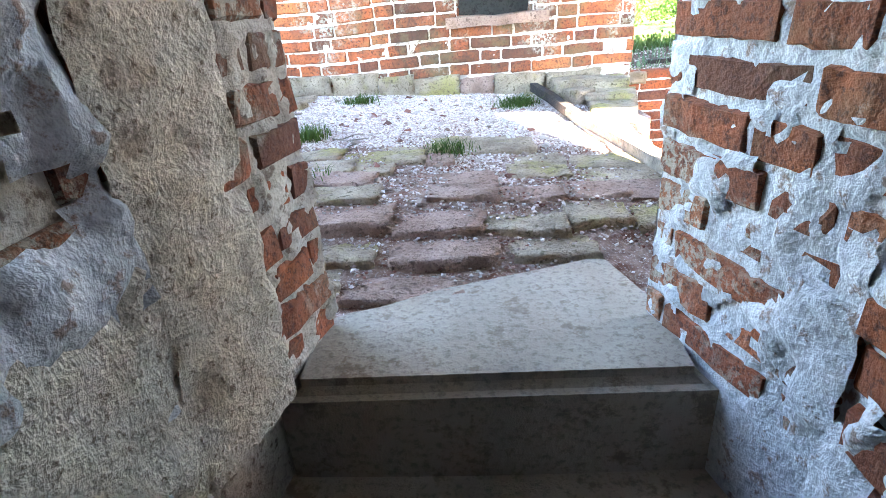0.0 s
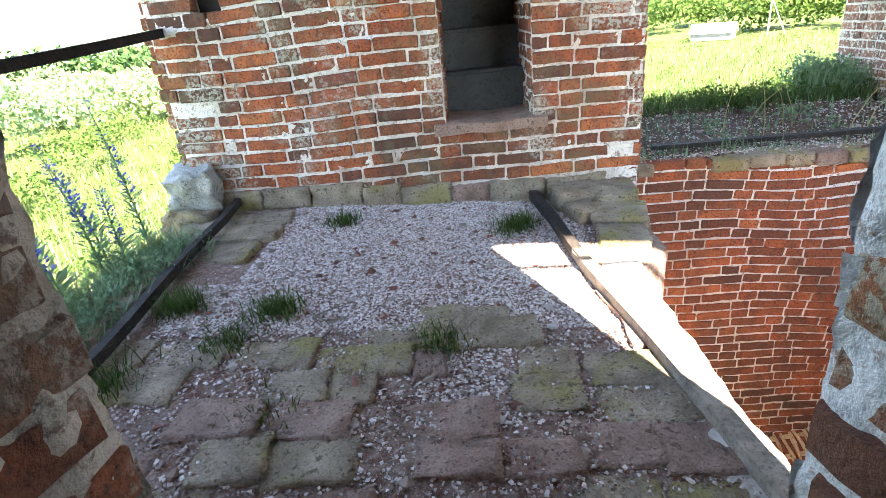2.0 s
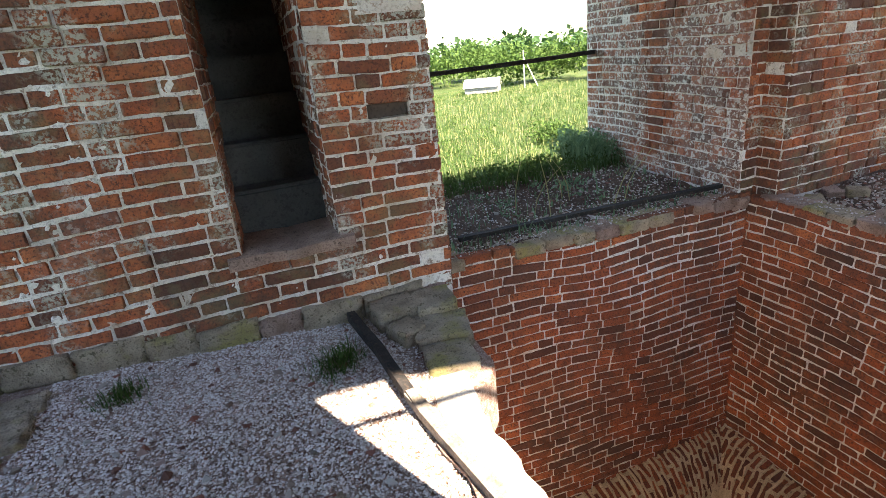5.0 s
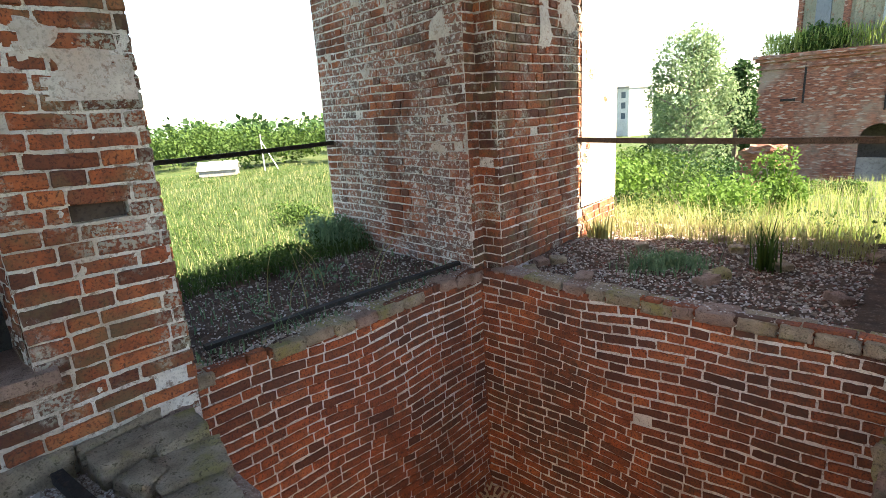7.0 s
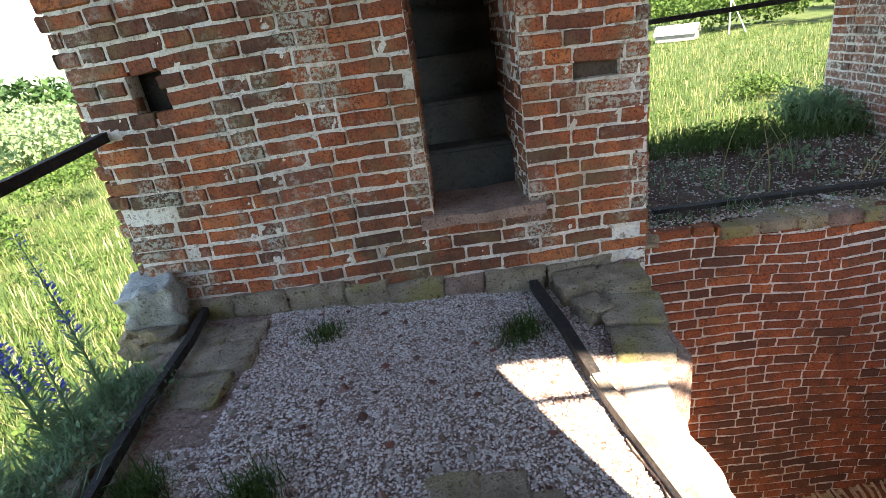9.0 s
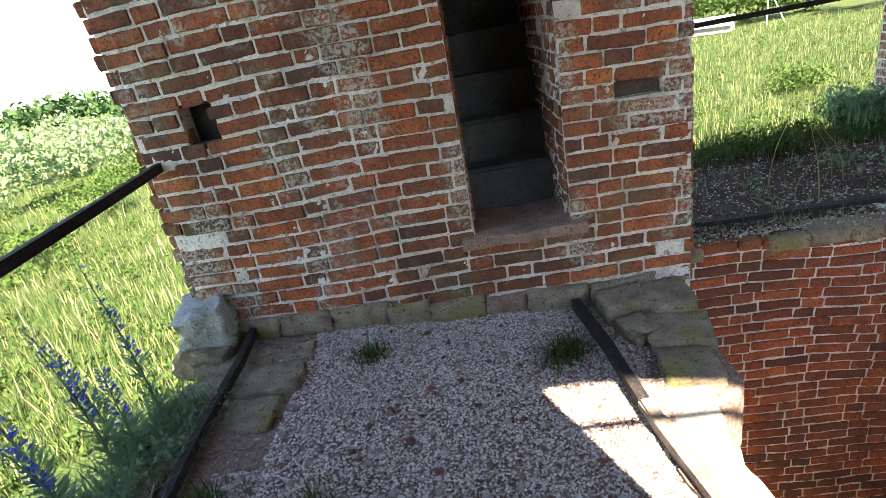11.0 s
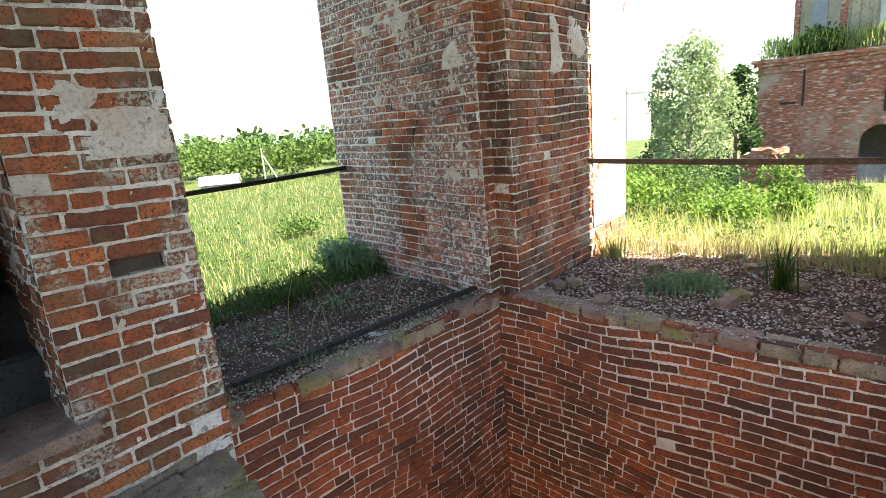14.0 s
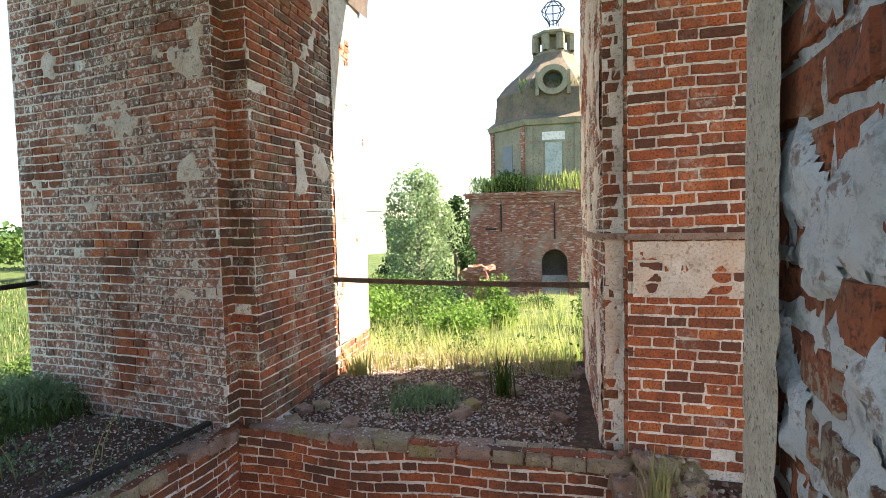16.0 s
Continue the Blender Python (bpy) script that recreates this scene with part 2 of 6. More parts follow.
M_GREENWASH = rough_material("faded green plaster", (0.15, 0.15, 0.11), (0.24, 0.22, 0.16), (0.20, 0.09, 0.055), 0.9, 8, 0.6)
M_ROOFTIN = rough_material("mossy dome shell", (0.08, 0.07, 0.055), (0.17, 0.12, 0.085), (0.09, 0.11, 0.045), 0.7, 6, 0.5)
M_SHED = rough_material("pale metal roofing", (0.55, 0.54, 0.52), (0.68, 0.67, 0.65), None, 0.6, 5, 0.2, rough=0.5)
M_GREYWOOD = rough_material("grey boarding", (0.20, 0.18, 0.16), (0.30, 0.28, 0.25), None, 0.8, 6, 0.3)
M_FARWALL = rough_material("pale rendered wall", (0.48, 0.47, 0.43), (0.58, 0.56, 0.52), None, 0.5, 5, 0.2)
M_FARGLASS = rough_material("dark far window", (0.05, 0.07, 0.09), (0.08, 0.10, 0.12), None, 1.0, 5, 0.1, rough=0.3)

rng = random.Random(7)


def mesh_of(bm, name):
    me = bpy.data.meshes.new(name)
    bm.to_mesh(me)
    bm.free()
    return me


def part(name, bm, material, parent=None, label=""):
    """Links a bmesh (or a finished mesh) as one object, under a thing or a part."""
    me = bm if isinstance(bm, bpy.types.Mesh) else mesh_of(bm, name)
    if not me.materials:
        me.materials.append(material)
    ob = new(name, me)
    if parent:
        ob.parent = parent
    if label:
        ob["label"] = label
    return ob


def empty(name, at=(0, 0, 0), **tags):
    ob = new(name)
    ob.location = at
    return tagged(ob, **tags)


def box(bm, x0, x1, y0, y1, z0, z1):
    v = [bm.verts.new((x, y, z)) for z in (z0, z1) for y in (y0, y1) for x in (x0, x1)]
    for f in ((0, 2, 3, 1), (4, 5, 7, 6), (0, 1, 5, 4), (2, 6, 7, 3), (0, 4, 6, 2), (1, 3, 7, 5)):
        bm.faces.new([v[i] for i in f])


def prism(bm, outline, z0, z1):
    """An upright prism over an outline of (x, y), counter-clockwise."""
    lo = [bm.verts.new((x, y, z0)) for x, y in outline]
    hi = [bm.verts.new((x, y, z1)) for x, y in outline]
    bm.faces.new(lo[::-1])
    bm.faces.new(hi)
    for i in range(len(outline)):
        j = (i + 1) % len(outline)
        bm.faces.new((lo[i], lo[j], hi[j], hi[i]))


def bar(bm, a, b, w, h, sag=0.0, n=1, wobble=0.0):
    """A flat bar of w by h from a to b, in n pieces with a sag."""
    a, b = Vector(a), Vector(b)
    d = (b - a).normalized()
    side = d.cross(Vector((0, 0, 1))).normalized()
    up = side.cross(d)
    ring = None
    for i in range(n + 1):
        k = i / n
        c = a.lerp(b, k) - Vector((0, 0, sag * 4 * k * (1 - k))) + side * wobble * math.sin(7.3 * k + 1)
        r = [bm.verts.new(c + side * sx * w / 2 + up * sz * h / 2) for sx, sz in ((-1, -1), (1, -1), (1, 1), (-1, 1))]
        if ring:
            for j in range(4):
                bm.faces.new((ring[j], r[j], r[(j + 1) % 4], ring[(j + 1) % 4]))
        else:
            bm.faces.new(r)
        ring = r
    bm.faces.new(ring[::-1])


def tube(bm, points, radii, sides=6):
    ring = None
    for i, (p, r) in enumerate(zip(points, radii)):
        p = Vector(p)
        d = (Vector(points[min(i + 1, len(points) - 1)]) - Vector(points[max(i - 1, 0)])).normalized()
        a = d.orthogonal().normalized()
        b = d.cross(a)
        row = [bm.verts.new(p + (a * math.cos(2 * math.pi * k / sides) + b * math.sin(2 * math.pi * k / sides)) * r) for k in range(sides)]
        if ring:
            for k in range(sides):
                bm.faces.new((ring[k], ring[(k + 1) % sides], row[(k + 1) % sides], row[k]))
        ring = row
    return bm


def stone_mesh(name, seed, rough=0.06, bevel=0.12):
    """A unit block, front and edges worn: x, y and z from -0.5 to 0.5."""
    bm = bmesh.new()
    bmesh.ops.create_cube(bm, size=1.0)
    bmesh.ops.subdivide_edges(bm, edges=bm.edges[:], cuts=7, use_grid_fill=True)
    off = Vector((seed * 5.1, seed * 2.3, 0))
    for v in bm.verts:
        c = v.co * 2
        k = (abs(c.x) ** 9 + abs(c.y) ** 9 + abs(c.z) ** 9) ** (-1 / 9)
        v.co = v.co * (1 - bevel + bevel * min(1.0, k * 1.0)) * (1 if k > 0.97 else 0.985)
        d = Vector((noise.noise(v.co * 2.4 + off), noise.noise(v.co * 2.4 + off + Vector((7, 0, 0))), noise.noise(v.co * 3.1 + off + Vector((0, 9, 0)))))
        e = Vector((noise.noise(v.co * 6 + off), noise.noise(v.co * 6 + off + Vector((7, 0, 0))), noise.noise(v.co * 6 + off + Vector((0, 9, 0)))))
        v.co += d * rough * 2.6 + e * rough * 1.9
    for f in bm.faces:
        f.smooth = True
    return mesh_of(bm, name)


def brick_mesh(seed, size):
    """A worn brick of unit size: the face at y = 0.5, chamfered there."""
    r = random.Random(seed)
    bm = bmesh.new()
    cx, cz = (0.025, 0.09) if size == "long" else (0.05, 0.09)
    cols = [-0.5, -0.5 + cx, -0.27, -0.09, 0.09, 0.27, 0.5 - cx, 0.5] if size == "long" else [-0.5, -0.5 + cx, -0.16, 0.16, 0.5 - cx, 0.5]
    rows = [-0.5, -0.5 + cz, 0.5 - cz, 0.5]
    grid = []
    for j, z in enumerate(rows):
        line = []
        for i, x in enumerate(cols):
            edge = i in (0, len(cols) - 1) or j in (0, 3)
            wob = 0.35 if edge else 0.6
            corner = r.uniform(0.02, 0.22) if (i in (0, len(cols) - 1) and j in (0, 3)) else 0.0
            bite = r.uniform(0.0, 0.14) if edge and r.random() < 0.35 else 0.0
            line.append(bm.verts.new((x * (1 - corner * 0.3) + r.uniform(-1, 1) * cx * wob * 0.6, (0.36 if edge else 0.5) + r.uniform(-0.09, 0.03), z * (1 - corner - bite) + r.uniform(-1, 1) * cz * wob * 0.9)))
        grid.append(line)
    back = [[bm.verts.new((x, -0.5, z)) for x in (-0.5, 0.5)] for z in (-0.5, 0.5)]
    for j in range(3):
        for i in range(len(cols) - 1):
            bm.faces.new((grid[j][i], grid[j + 1][i], grid[j + 1][i + 1], grid[j][i + 1]))
    bm.faces.new([back[0][0], back[0][1]] + grid[0][::-1])
    bm.faces.new([back[1][1], back[1][0]] + grid[3])
    bm.faces.new([back[1][0], back[0][0]] + [grid[j][0] for j in range(4)])
    bm.faces.new([back[0][1], back[1][1]] + [grid[j][-1] for j in (3, 2, 1, 0)])
    bmesh.ops.recalc_face_normals(bm, faces=bm.faces[:])
    return mesh_of(bm, "brick")


BRICKS = {}


def brick_variants(material):
    if material.name not in BRICKS:
        made = {"long": [brick_mesh(i, "long") for i in range(9)], "short": [brick_mesh(40 + i, "short") for i in range(9)]}
        for group in made.values():
            for me in group:
                me.materials.append(material)
        BRICKS[material.name] = made
    return BRICKS[material.name]


COURSE, JOINT, DEEP = 0.0767, 0.009, 0.07
MASONRY = []


def masonry(parent, start, end, z0, z1, materials, holes=(), wave=0.003, proud=0.012, nearest=None, limit=300, seed=1, course=COURSE, lost=0.01, jitter=0.004, rough_course=0.0):
    """Notes down brickwork on the face from start to end (seen from its front, running left to right is end to start reversed by the normal)."""
    MASONRY.append((parent, start, end, z0, z1, materials, holes, wave, proud, nearest, limit, seed, course, lost, jitter, rough_course))


def lay(parent, start, end, z0, z1, materials, holes, wave, proud, nearest, limit, seed, course, lost, jitter, rough_course):
    """Lays single bricks over a face. The face's front is to the right of the way from start to end."""
    r = random.Random(seed)
    a, b = Vector((*start, 0)), Vector((*end, 0))
    run = (b - a).length
    u = (b - a).normalized()
    n = Vector((u.y, -u.x, 0))
    laid = []
    k = 0
    z = z0
    while z + course * 0.5 < z1:
        s = -r.uniform(0, 0.2) if k % 2 else -r.uniform(0.0, 0.12) - 0.06
        long = bool(k % 2)
        while s < run:
            size = (0.252 if long else 0.122) * r.uniform(0.93, 1.06)
            e = s + size
            s0, s1 = max(s, 0.0), min(e, run)
            zc = z + course / 2
            for h in holes:
                if h[2] < zc < h[3] and s0 < h[1] and s1 > h[0]:
                    if s0 < h[0] - 0.04:
                        s1 = min(s1, h[0])
                    elif s1 > h[1] + 0.04:
                        s0 = max(s0, h[1])
                    else:
                        s1 = s0
            if s1 - s0 > 0.03 and r.random() > lost:
                mid = (s0 + s1) / 2
                zz = zc + wave * (math.sin(mid * 2.1 + z * 1.7 + seed) * 2 + math.sin(mid * 5.3 + z * 3 + seed * 2)) + r.uniform(-1, 1) * 0.003
                slope = wave * (math.cos(mid * 2.1 + z * 1.7 + seed) * 4.2 + math.cos(mid * 5.3 + z * 3 + seed * 2) * 5.3) + r.uniform(-1, 1) * 0.018
                out = proud + r.uniform(-1, 1) * jitter - DEEP / 2
                m = Matrix.Translation(a + u * mid + n * out + Vector((0, 0, zz)))
                rot = Matrix((u, n, Vector((0, 0, 1)))).transposed().to_4x4()
                hgt = course - JOINT * r.uniform(0.75, 1.3) * (1 + rough_course * r.random())
                m = m @ rot @ Matrix.Rotation(-slope, 4, "Y") @ Matrix.Rotation(r.uniform(-1, 1) * 0.02, 4, "Z") @ Matrix.Diagonal((s1 - s0, DEEP, hgt, 1))
                kind = "long" if s1 - s0 > 0.17 else "short"
                laid.append((m, kind, r.randrange(9)))
            s = e + JOINT
            long = not long
        z += course
        k += 1
    single, mass = materials
    if nearest is not None:
        c = Vector(nearest)
        laid.sort(key=lambda q: (q[0].translation - c).length)
    near, rest = laid[:limit], laid[limit:]
    variants = brick_variants(single)
    for m, kind, i in near:
        ob = new("brick", variants[kind][i])
        ob.parent = parent
        ob.matrix_basis = m
    if rest:
        verts, faces, base = [], [], 0
        cache = {}
        for m, kind, i in rest:
            if (kind, i) not in cache:
                me = variants[kind][i]
                cache[kind, i] = (np.array([v.co[:] for v in me.vertices]), [list(p.vertices) for p in me.polygons])
            co, fs = cache[kind, i]
            mm = np.array(m)
            verts.append(co @ mm[:3, :3].T + mm[:3, 3])
            faces += [[q + base for q in f] for f in fs]
            base += len(co)
        me = bpy.data.meshes.new("brickwork")
        me.from_pydata(np.concatenate(verts).tolist(), [], faces)
        me.materials.append(mass)
        ob = part("brickwork", me, mass, parent)
        ob["kind"] = "stuff"


def scatter(name, n, where, size, materials, seed, parent=None, flat=0.6, label="", category="gravel"):
    """Many small loose stones in one object: where(r) gives a place."""
    r = random.Random(seed)
    verts, faces = [], []
    for _ in range(n):
        x, y, z = where(r)
        s = size * r.uniform(0.45, 1.5)
        q = Euler((r.uniform(0, 6), r.uniform(0, 6), r.uniform(0, 6))).to_matrix()
        base = len(verts)
        for p in ((1, 0.1, 0.2), (-0.2, 1, 0.1), (-0.9, -0.3, 0.3), (0.2, -0.9, -0.1), (0.1, 0.1, 0.8), (-0.1, 0.2, -0.8)):
            v = q @ Vector([c * r.uniform(0.7, 1.2) for c in p])
            verts.append((x + v.x * s, y + v.y * s, z + v.z * s * flat))
        faces += [[base + i for i in f] for f in ((0, 1, 4), (1, 2, 4), (2, 3, 4), (3, 0, 4), (1, 0, 5), (2, 1, 5), (3, 2, 5), (0, 3, 5))]
    me = bpy.data.meshes.new(name)
    me.from_pydata(verts, [], faces)
    return tagged(part(name, me, materials, parent), label, category, kind="stuff")


def blades(name, n, where, length, width, material, seed, lean=0.35, parent=None, label="", category="grass", kind="stuff"):
    """Many bent grass blades in one object."""
    r = random.Random(seed)
    verts, faces = [], []
    for _ in range(n):
        x, y, z = where(r)
        l = length * r.uniform(0.5, 1.3)
        a = r.uniform(0, 2 * math.pi)
        dx, dy = math.cos(a), math.sin(a)
        b = r.uniform(0.1, 1) * lean * l
        w = width * r.uniform(0.6, 1.3)
        k = len(verts)
        sx, sy = -dy * w / 2, dx * w / 2
        verts += [(x - sx, y - sy, z), (x + sx, y + sy, z), (x - sx * 0.7 + dx * b * 0.3, y - sy * 0.7 + dy * b * 0.3, z + l * 0.55), (x + sx * 0.7 + dx * b * 0.3, y + sy * 0.7 + dy * b * 0.3, z + l * 0.55), (x + dx * b, y + dy * b, z + l)]
        faces += [[k, k + 1, k + 3, k + 2], [k + 2, k + 3, k + 4]]
    me = bpy.data.meshes.new(name)
    me.from_pydata(verts, [], faces)
    ob = part(name, me, material, parent)
    return tagged(ob, label, category, kind=kind) if not parent else ob


def foliage(blobs, leaf, seed):
    """A mesh of leaves: blobs are (centre, radii, leaves)."""
    r = random.Random(seed)
    verts, faces = [], []
    for c, rad, n in blobs:
        for _ in range(n):
            d = Vector((r.gauss(0, 1), r.gauss(0, 1), r.gauss(0, 1))).normalized()
            k = r.uniform(0.55, 1.08) * (1 + 0.25 * noise.noise(d * 2.3 + Vector(c)))
            p = Vector((c[0] + d.x * rad[0] * k, c[1] + d.y * rad[1] * k, c[2] + d.z * rad[2] * k))
            q = Euler((r.uniform(-1.2, 1.2), r.uniform(-1.2, 1.2), r.uniform(0, 6.3))).to_matrix()
            s = leaf * r.uniform(0.6, 1.4)
            b = len(verts)
            for v in ((-0.5, 0, 0), (0, -0.32, 0.08), (0.5, 0, 0), (0, 0.32, 0.08)):
                verts.append(p + q @ (Vector(v) * s))
            faces.append([b, b + 1, b + 2, b + 3])
    me = bpy.data.meshes.new("leaves")
    me.from_pydata([tuple(v) for v in verts], [], faces)
    return me


def crust(name, parent, start, end, z0, z1, material, cover, scale, proud, seed, step=0.025, lump=0.006, label="", gaps=()):
    """A broken skin of plaster on a face: lumps and gaps follow a noise, cover is the share that stays."""
    a, b = Vector((*start, 0)), Vector((*end, 0))
    run = (b - a).length
    u = (b - a).normalized()
    n = Vector((u.y, -u.x, 0))
    nu, nz = max(2, int(run / step)), max(2, int((z1 - z0) / step))
    off = Vector((seed * 3.7, seed * 1.3, 0))
    val = {}
    for j in range(nz + 1):
        for i in range(nu + 1):
            q = Vector((run * i / nu, z0 + (z1 - z0) * j / nz, 0)) * scale + off
            val[i, j] = 0.5 + 0.5 * (noise.noise(q) + 0.5 * noise.noise(q * 2.3) + 0.3 * noise.noise(q * 5.1)) / 1.2
    bm = bmesh.new()
    vs = {}

    def vert(i, j):
        if (i, j) not in vs:
            s, z = run * i / nu, z0 + (z1 - z0) * j / nz
            edge = min(1.0, max(0.0, (val[i, j] - (1 - cover)) * 9))
            out = proud * (0.25 + 0.75 * edge) + lump * noise.noise(Vector((s * 22, z * 22, seed))) + lump * 0.6 * noise.noise(Vector((s * 55, z * 55, seed)))
            vs[i, j] = bm.verts.new(a + u * (s + 0.3 * step * noise.noise(Vector((s * 40, z * 40, 1)))) + n * out + Vector((0, 0, z + 0.3 * step * noise.noise(Vector((s * 40, z * 40, 7))))))
        return vs[i, j]

    for j in range(nz):
        for i in range(nu):
            s, z = run * (i + 0.5) / nu, z0 + (z1 - z0) * (j + 0.5) / nz
            if any(g[0] < s < g[1] and g[2] < z < g[3] for g in gaps):
                continue
            if (val[i, j] + val[i + 1, j] + val[i, j + 1] + val[i + 1, j + 1]) / 4 > 1 - cover:
                bm.faces.new((vert(i, j), vert(i + 1, j), vert(i + 1, j + 1), vert(i, j + 1)))
    if not bm.faces:
        bm.free()
        return None
    for f in bm.faces:
        f.smooth = True
    return part(name, bm, material, parent, label)


def floor_z(x, y):
    """Top of the gravelled ledge, which falls towards the shaft."""
    return 0.035 - 0.055 * x - 0.10 * max(0.0, min(1.0, (1.85 - y) / 0.5)) + 0.008 * noise.noise(Vector((x * 3, y * 3, 0)))


# ---- the belfry: four corner piers round an open shaft ----
FACE_B, FACE_A = 3.92, 1.28          # jambs of the west opening
OUT_W, OUT_E, OUT_S, OUT_N = -1.45, 6.35, -1.4, 6.52
RIM_W, RIM_E, RIM_N, RIM_S = 1.12, 3.80, 4.27, 1.05
TOP, SPRING = 6.3, 4.1
BOTTOM = -2.75

# pier with the second stair door, seen across the ledge
wall_nw = empty("wall_north_west", label="weathered red brick belfry pier with a narrow stair door", category="wall", kind="structure")
bm = bmesh.new()
DB0, DB1, DBZ = 0.10, 0.595, 0.505
box(bm, OUT_W, DB0, FACE_B + 0.14, OUT_N, -0.1, TOP)
box(bm, OUT_W, -1.20, FACE_B, FACE_B + 0.14, -0.1, TOP)
box(bm, -1.20, -1.03, FACE_B, FACE_B + 0.14, -0.1, 1.165)
box(bm, -1.20, -1.03, FACE_B, FACE_B + 0.14, 1.385, TOP)
box(bm, -1.03, DB0, FACE_B, FACE_B + 0.14, -0.1, TOP)
box(bm, DB1, 1.19, FACE_B + 0.05, OUT_N, -0.1, TOP)
box(bm, DB1, 1.19, FACE_B, FACE_B + 0.05, -0.1, 1.06)
box(bm, DB1, 1.19, FACE_B, FACE_B + 0.05, 1.14, TOP)
box(bm, DB1, 0.84, FACE_B, FACE_B + 0.05, 1.06, 1.14)
box(bm, 1.06, 1.19, FACE_B, FACE_B + 0.05, 1.06, 1.14)
box(bm, DB0, DB1, FACE_B, OUT_N, -0.1, DBZ - 0.07)
box(bm, DB0, DB1, 5.6, OUT_N, DBZ - 0.07, TOP)
box(bm, DB0, DB1, FACE_B, 5.6, 3.1, TOP)
part("core", bm, M_MORTAR, wall_nw)
masonry(wall_nw, (OUT_W, FACE_B), (1.20, FACE_B), 0.14, 2.75, (M_BRICK, M_BRICK_J), [(DB0 - OUT_W, DB1 - OUT_W, DBZ - 0.06, 9), (0.27, 0.39, 1.18, 1.36), (0.84 - OUT_W, 1.06 - OUT_W, 1.06, 1.14)], nearest=(0, FACE_B, 0.9), limit=300, seed=3, wave=0.005, jitter=0.006, rough_course=0.5)
masonry(wall_nw, (DB1, 5.5), (DB1, FACE_B + 0.02), 0.47, 2.75, (M_BRICK, M_BRICK_J), nearest=(DB1, FACE_B, 1), limit=60, seed=5, proud=0.01)
masonry(wall_nw, (DB0, FACE_B + 0.02), (DB0, 5.5), 0.47, 2.75, (M_BRICK, M_BRICK_J), nearest=(DB0, FACE_B, 1), limit=40, seed=6, proud=0.01)
masonry(wall_nw, (1.19, FACE_B), (1.19, 6.4), 0.05, 2.75, (M_BRICK, M_BRICK_J), nearest=(1.2, FACE_B, 1), limit=40, seed=8, proud=0.01)
masonry(wall_nw, (OUT_W, 6.4), (OUT_W, FACE_B), 0.14, 2.75, (M_BRICK, M_BRICK_J), nearest=(OUT_W, FACE_B, 1), limit=60, seed=9, proud=0.03, jitter=0.02)

# Dark panels at the backs of two broken holes stand in for shade.
bm = bmesh.new()
box(bm, -1.198, -1.032, FACE_B + 0.12, FACE_B + 0.138, 1.167, 1.383)
part("hole_lining", bm, M_IRON, wall_nw, "black panel standing in for shade in the broken hole")
bm = bmesh.new()
box(bm, 0.85, 1.05, FACE_B + 0.035, FACE_B + 0.049, 1.065, 1.135)
part("hole_lining", bm, M_DARKIN, wall_nw, "dark panel standing in for shade in the shallow broken recess")
# Dark sheets over the core, standing in for shade deep in the passage.
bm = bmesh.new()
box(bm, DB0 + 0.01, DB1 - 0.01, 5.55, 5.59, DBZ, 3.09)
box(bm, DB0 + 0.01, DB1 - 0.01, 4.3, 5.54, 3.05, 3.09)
part("inner_lining", bm, M_DARKIN, wall_nw, "dark panels standing in for shade in the stair passage")

# pier of the stair that the walk comes up
wall_sw = empty("wall_south_west", label="brick belfry pier with the stair passage and flaking lime plaster", category="wall", kind="structure")
DA0, DA1, IN0, IN1 = -0.16, 0.51, -0.27, 0.62
bm = bmesh.new()
SPLAY = 0.86
FACE_E = 1.242
prism(bm, [(OUT_W, OUT_S), (IN0, OUT_S), (IN0, SPLAY), (DA0 - 0.03, FACE_A), (OUT_W, FACE_A)], BOTTOM, TOP)
box(bm, IN0, IN1, OUT_S, OUT_S + 0.3, BOTTOM, TOP)
box(bm, IN0, IN1, OUT_S + 0.3, FACE_A, 2.6, TOP)
part("core", bm, M_DIRTY_MORTAR, wall_sw)
bm = bmesh.new()
prism(bm, [(IN1, OUT_S), (1.18, OUT_S), (1.18, FACE_E), (DA1, FACE_A), (IN1, SPLAY)], BOTTOM, TOP)
part("core", bm, M_WHITE, wall_sw, "thick whitish lime mortar")

# pier across the shaft
wall_ne = empty("wall_north_east", label="limewashed red brick belfry pier between two open arches", category="wall", kind="structure")
bm = bmesh.new()
C_OUT = [(3.735, 4.25), (3.88, 4.25), (3.88, 4.045), (6.25, 4.16), (OUT_E, 4.22), (OUT_E, OUT_N + 0.1), (3.98, OUT_N + 0.1)]
prism(bm, C_OUT, -0.05, TOP)
part("core", bm, M_MORTAR, wall_ne)
masonry(wall_ne, (3.984, 6.61), (3.73, 4.25), 0.02, 4.3, (M_LIMED, M_LIMED_J), nearest=(3.8, 4.3, 1.0), limit=300, seed=11)
masonry(wall_ne, (3.74, 4.25), (3.88, 4.25), 0.02, 4.3, (M_BRICK, M_BRICK_J), nearest=(3.8, 4.2, 1.0), limit=60, seed=12)
masonry(wall_ne, (3.88, 4.25), (3.88, 4.05), 0.02, 4.3, (M_BRICK, M_BRICK_J), nearest=(3.8, 4.2, 1.0), limit=60, seed=13)
masonry(wall_ne, (3.88, 4.04), (6.24, 4.155), 0.02, 4.3, (M_BRICK, M_BRICK_J), nearest=(4.0, 4.0, 1.0), limit=300, seed=14)

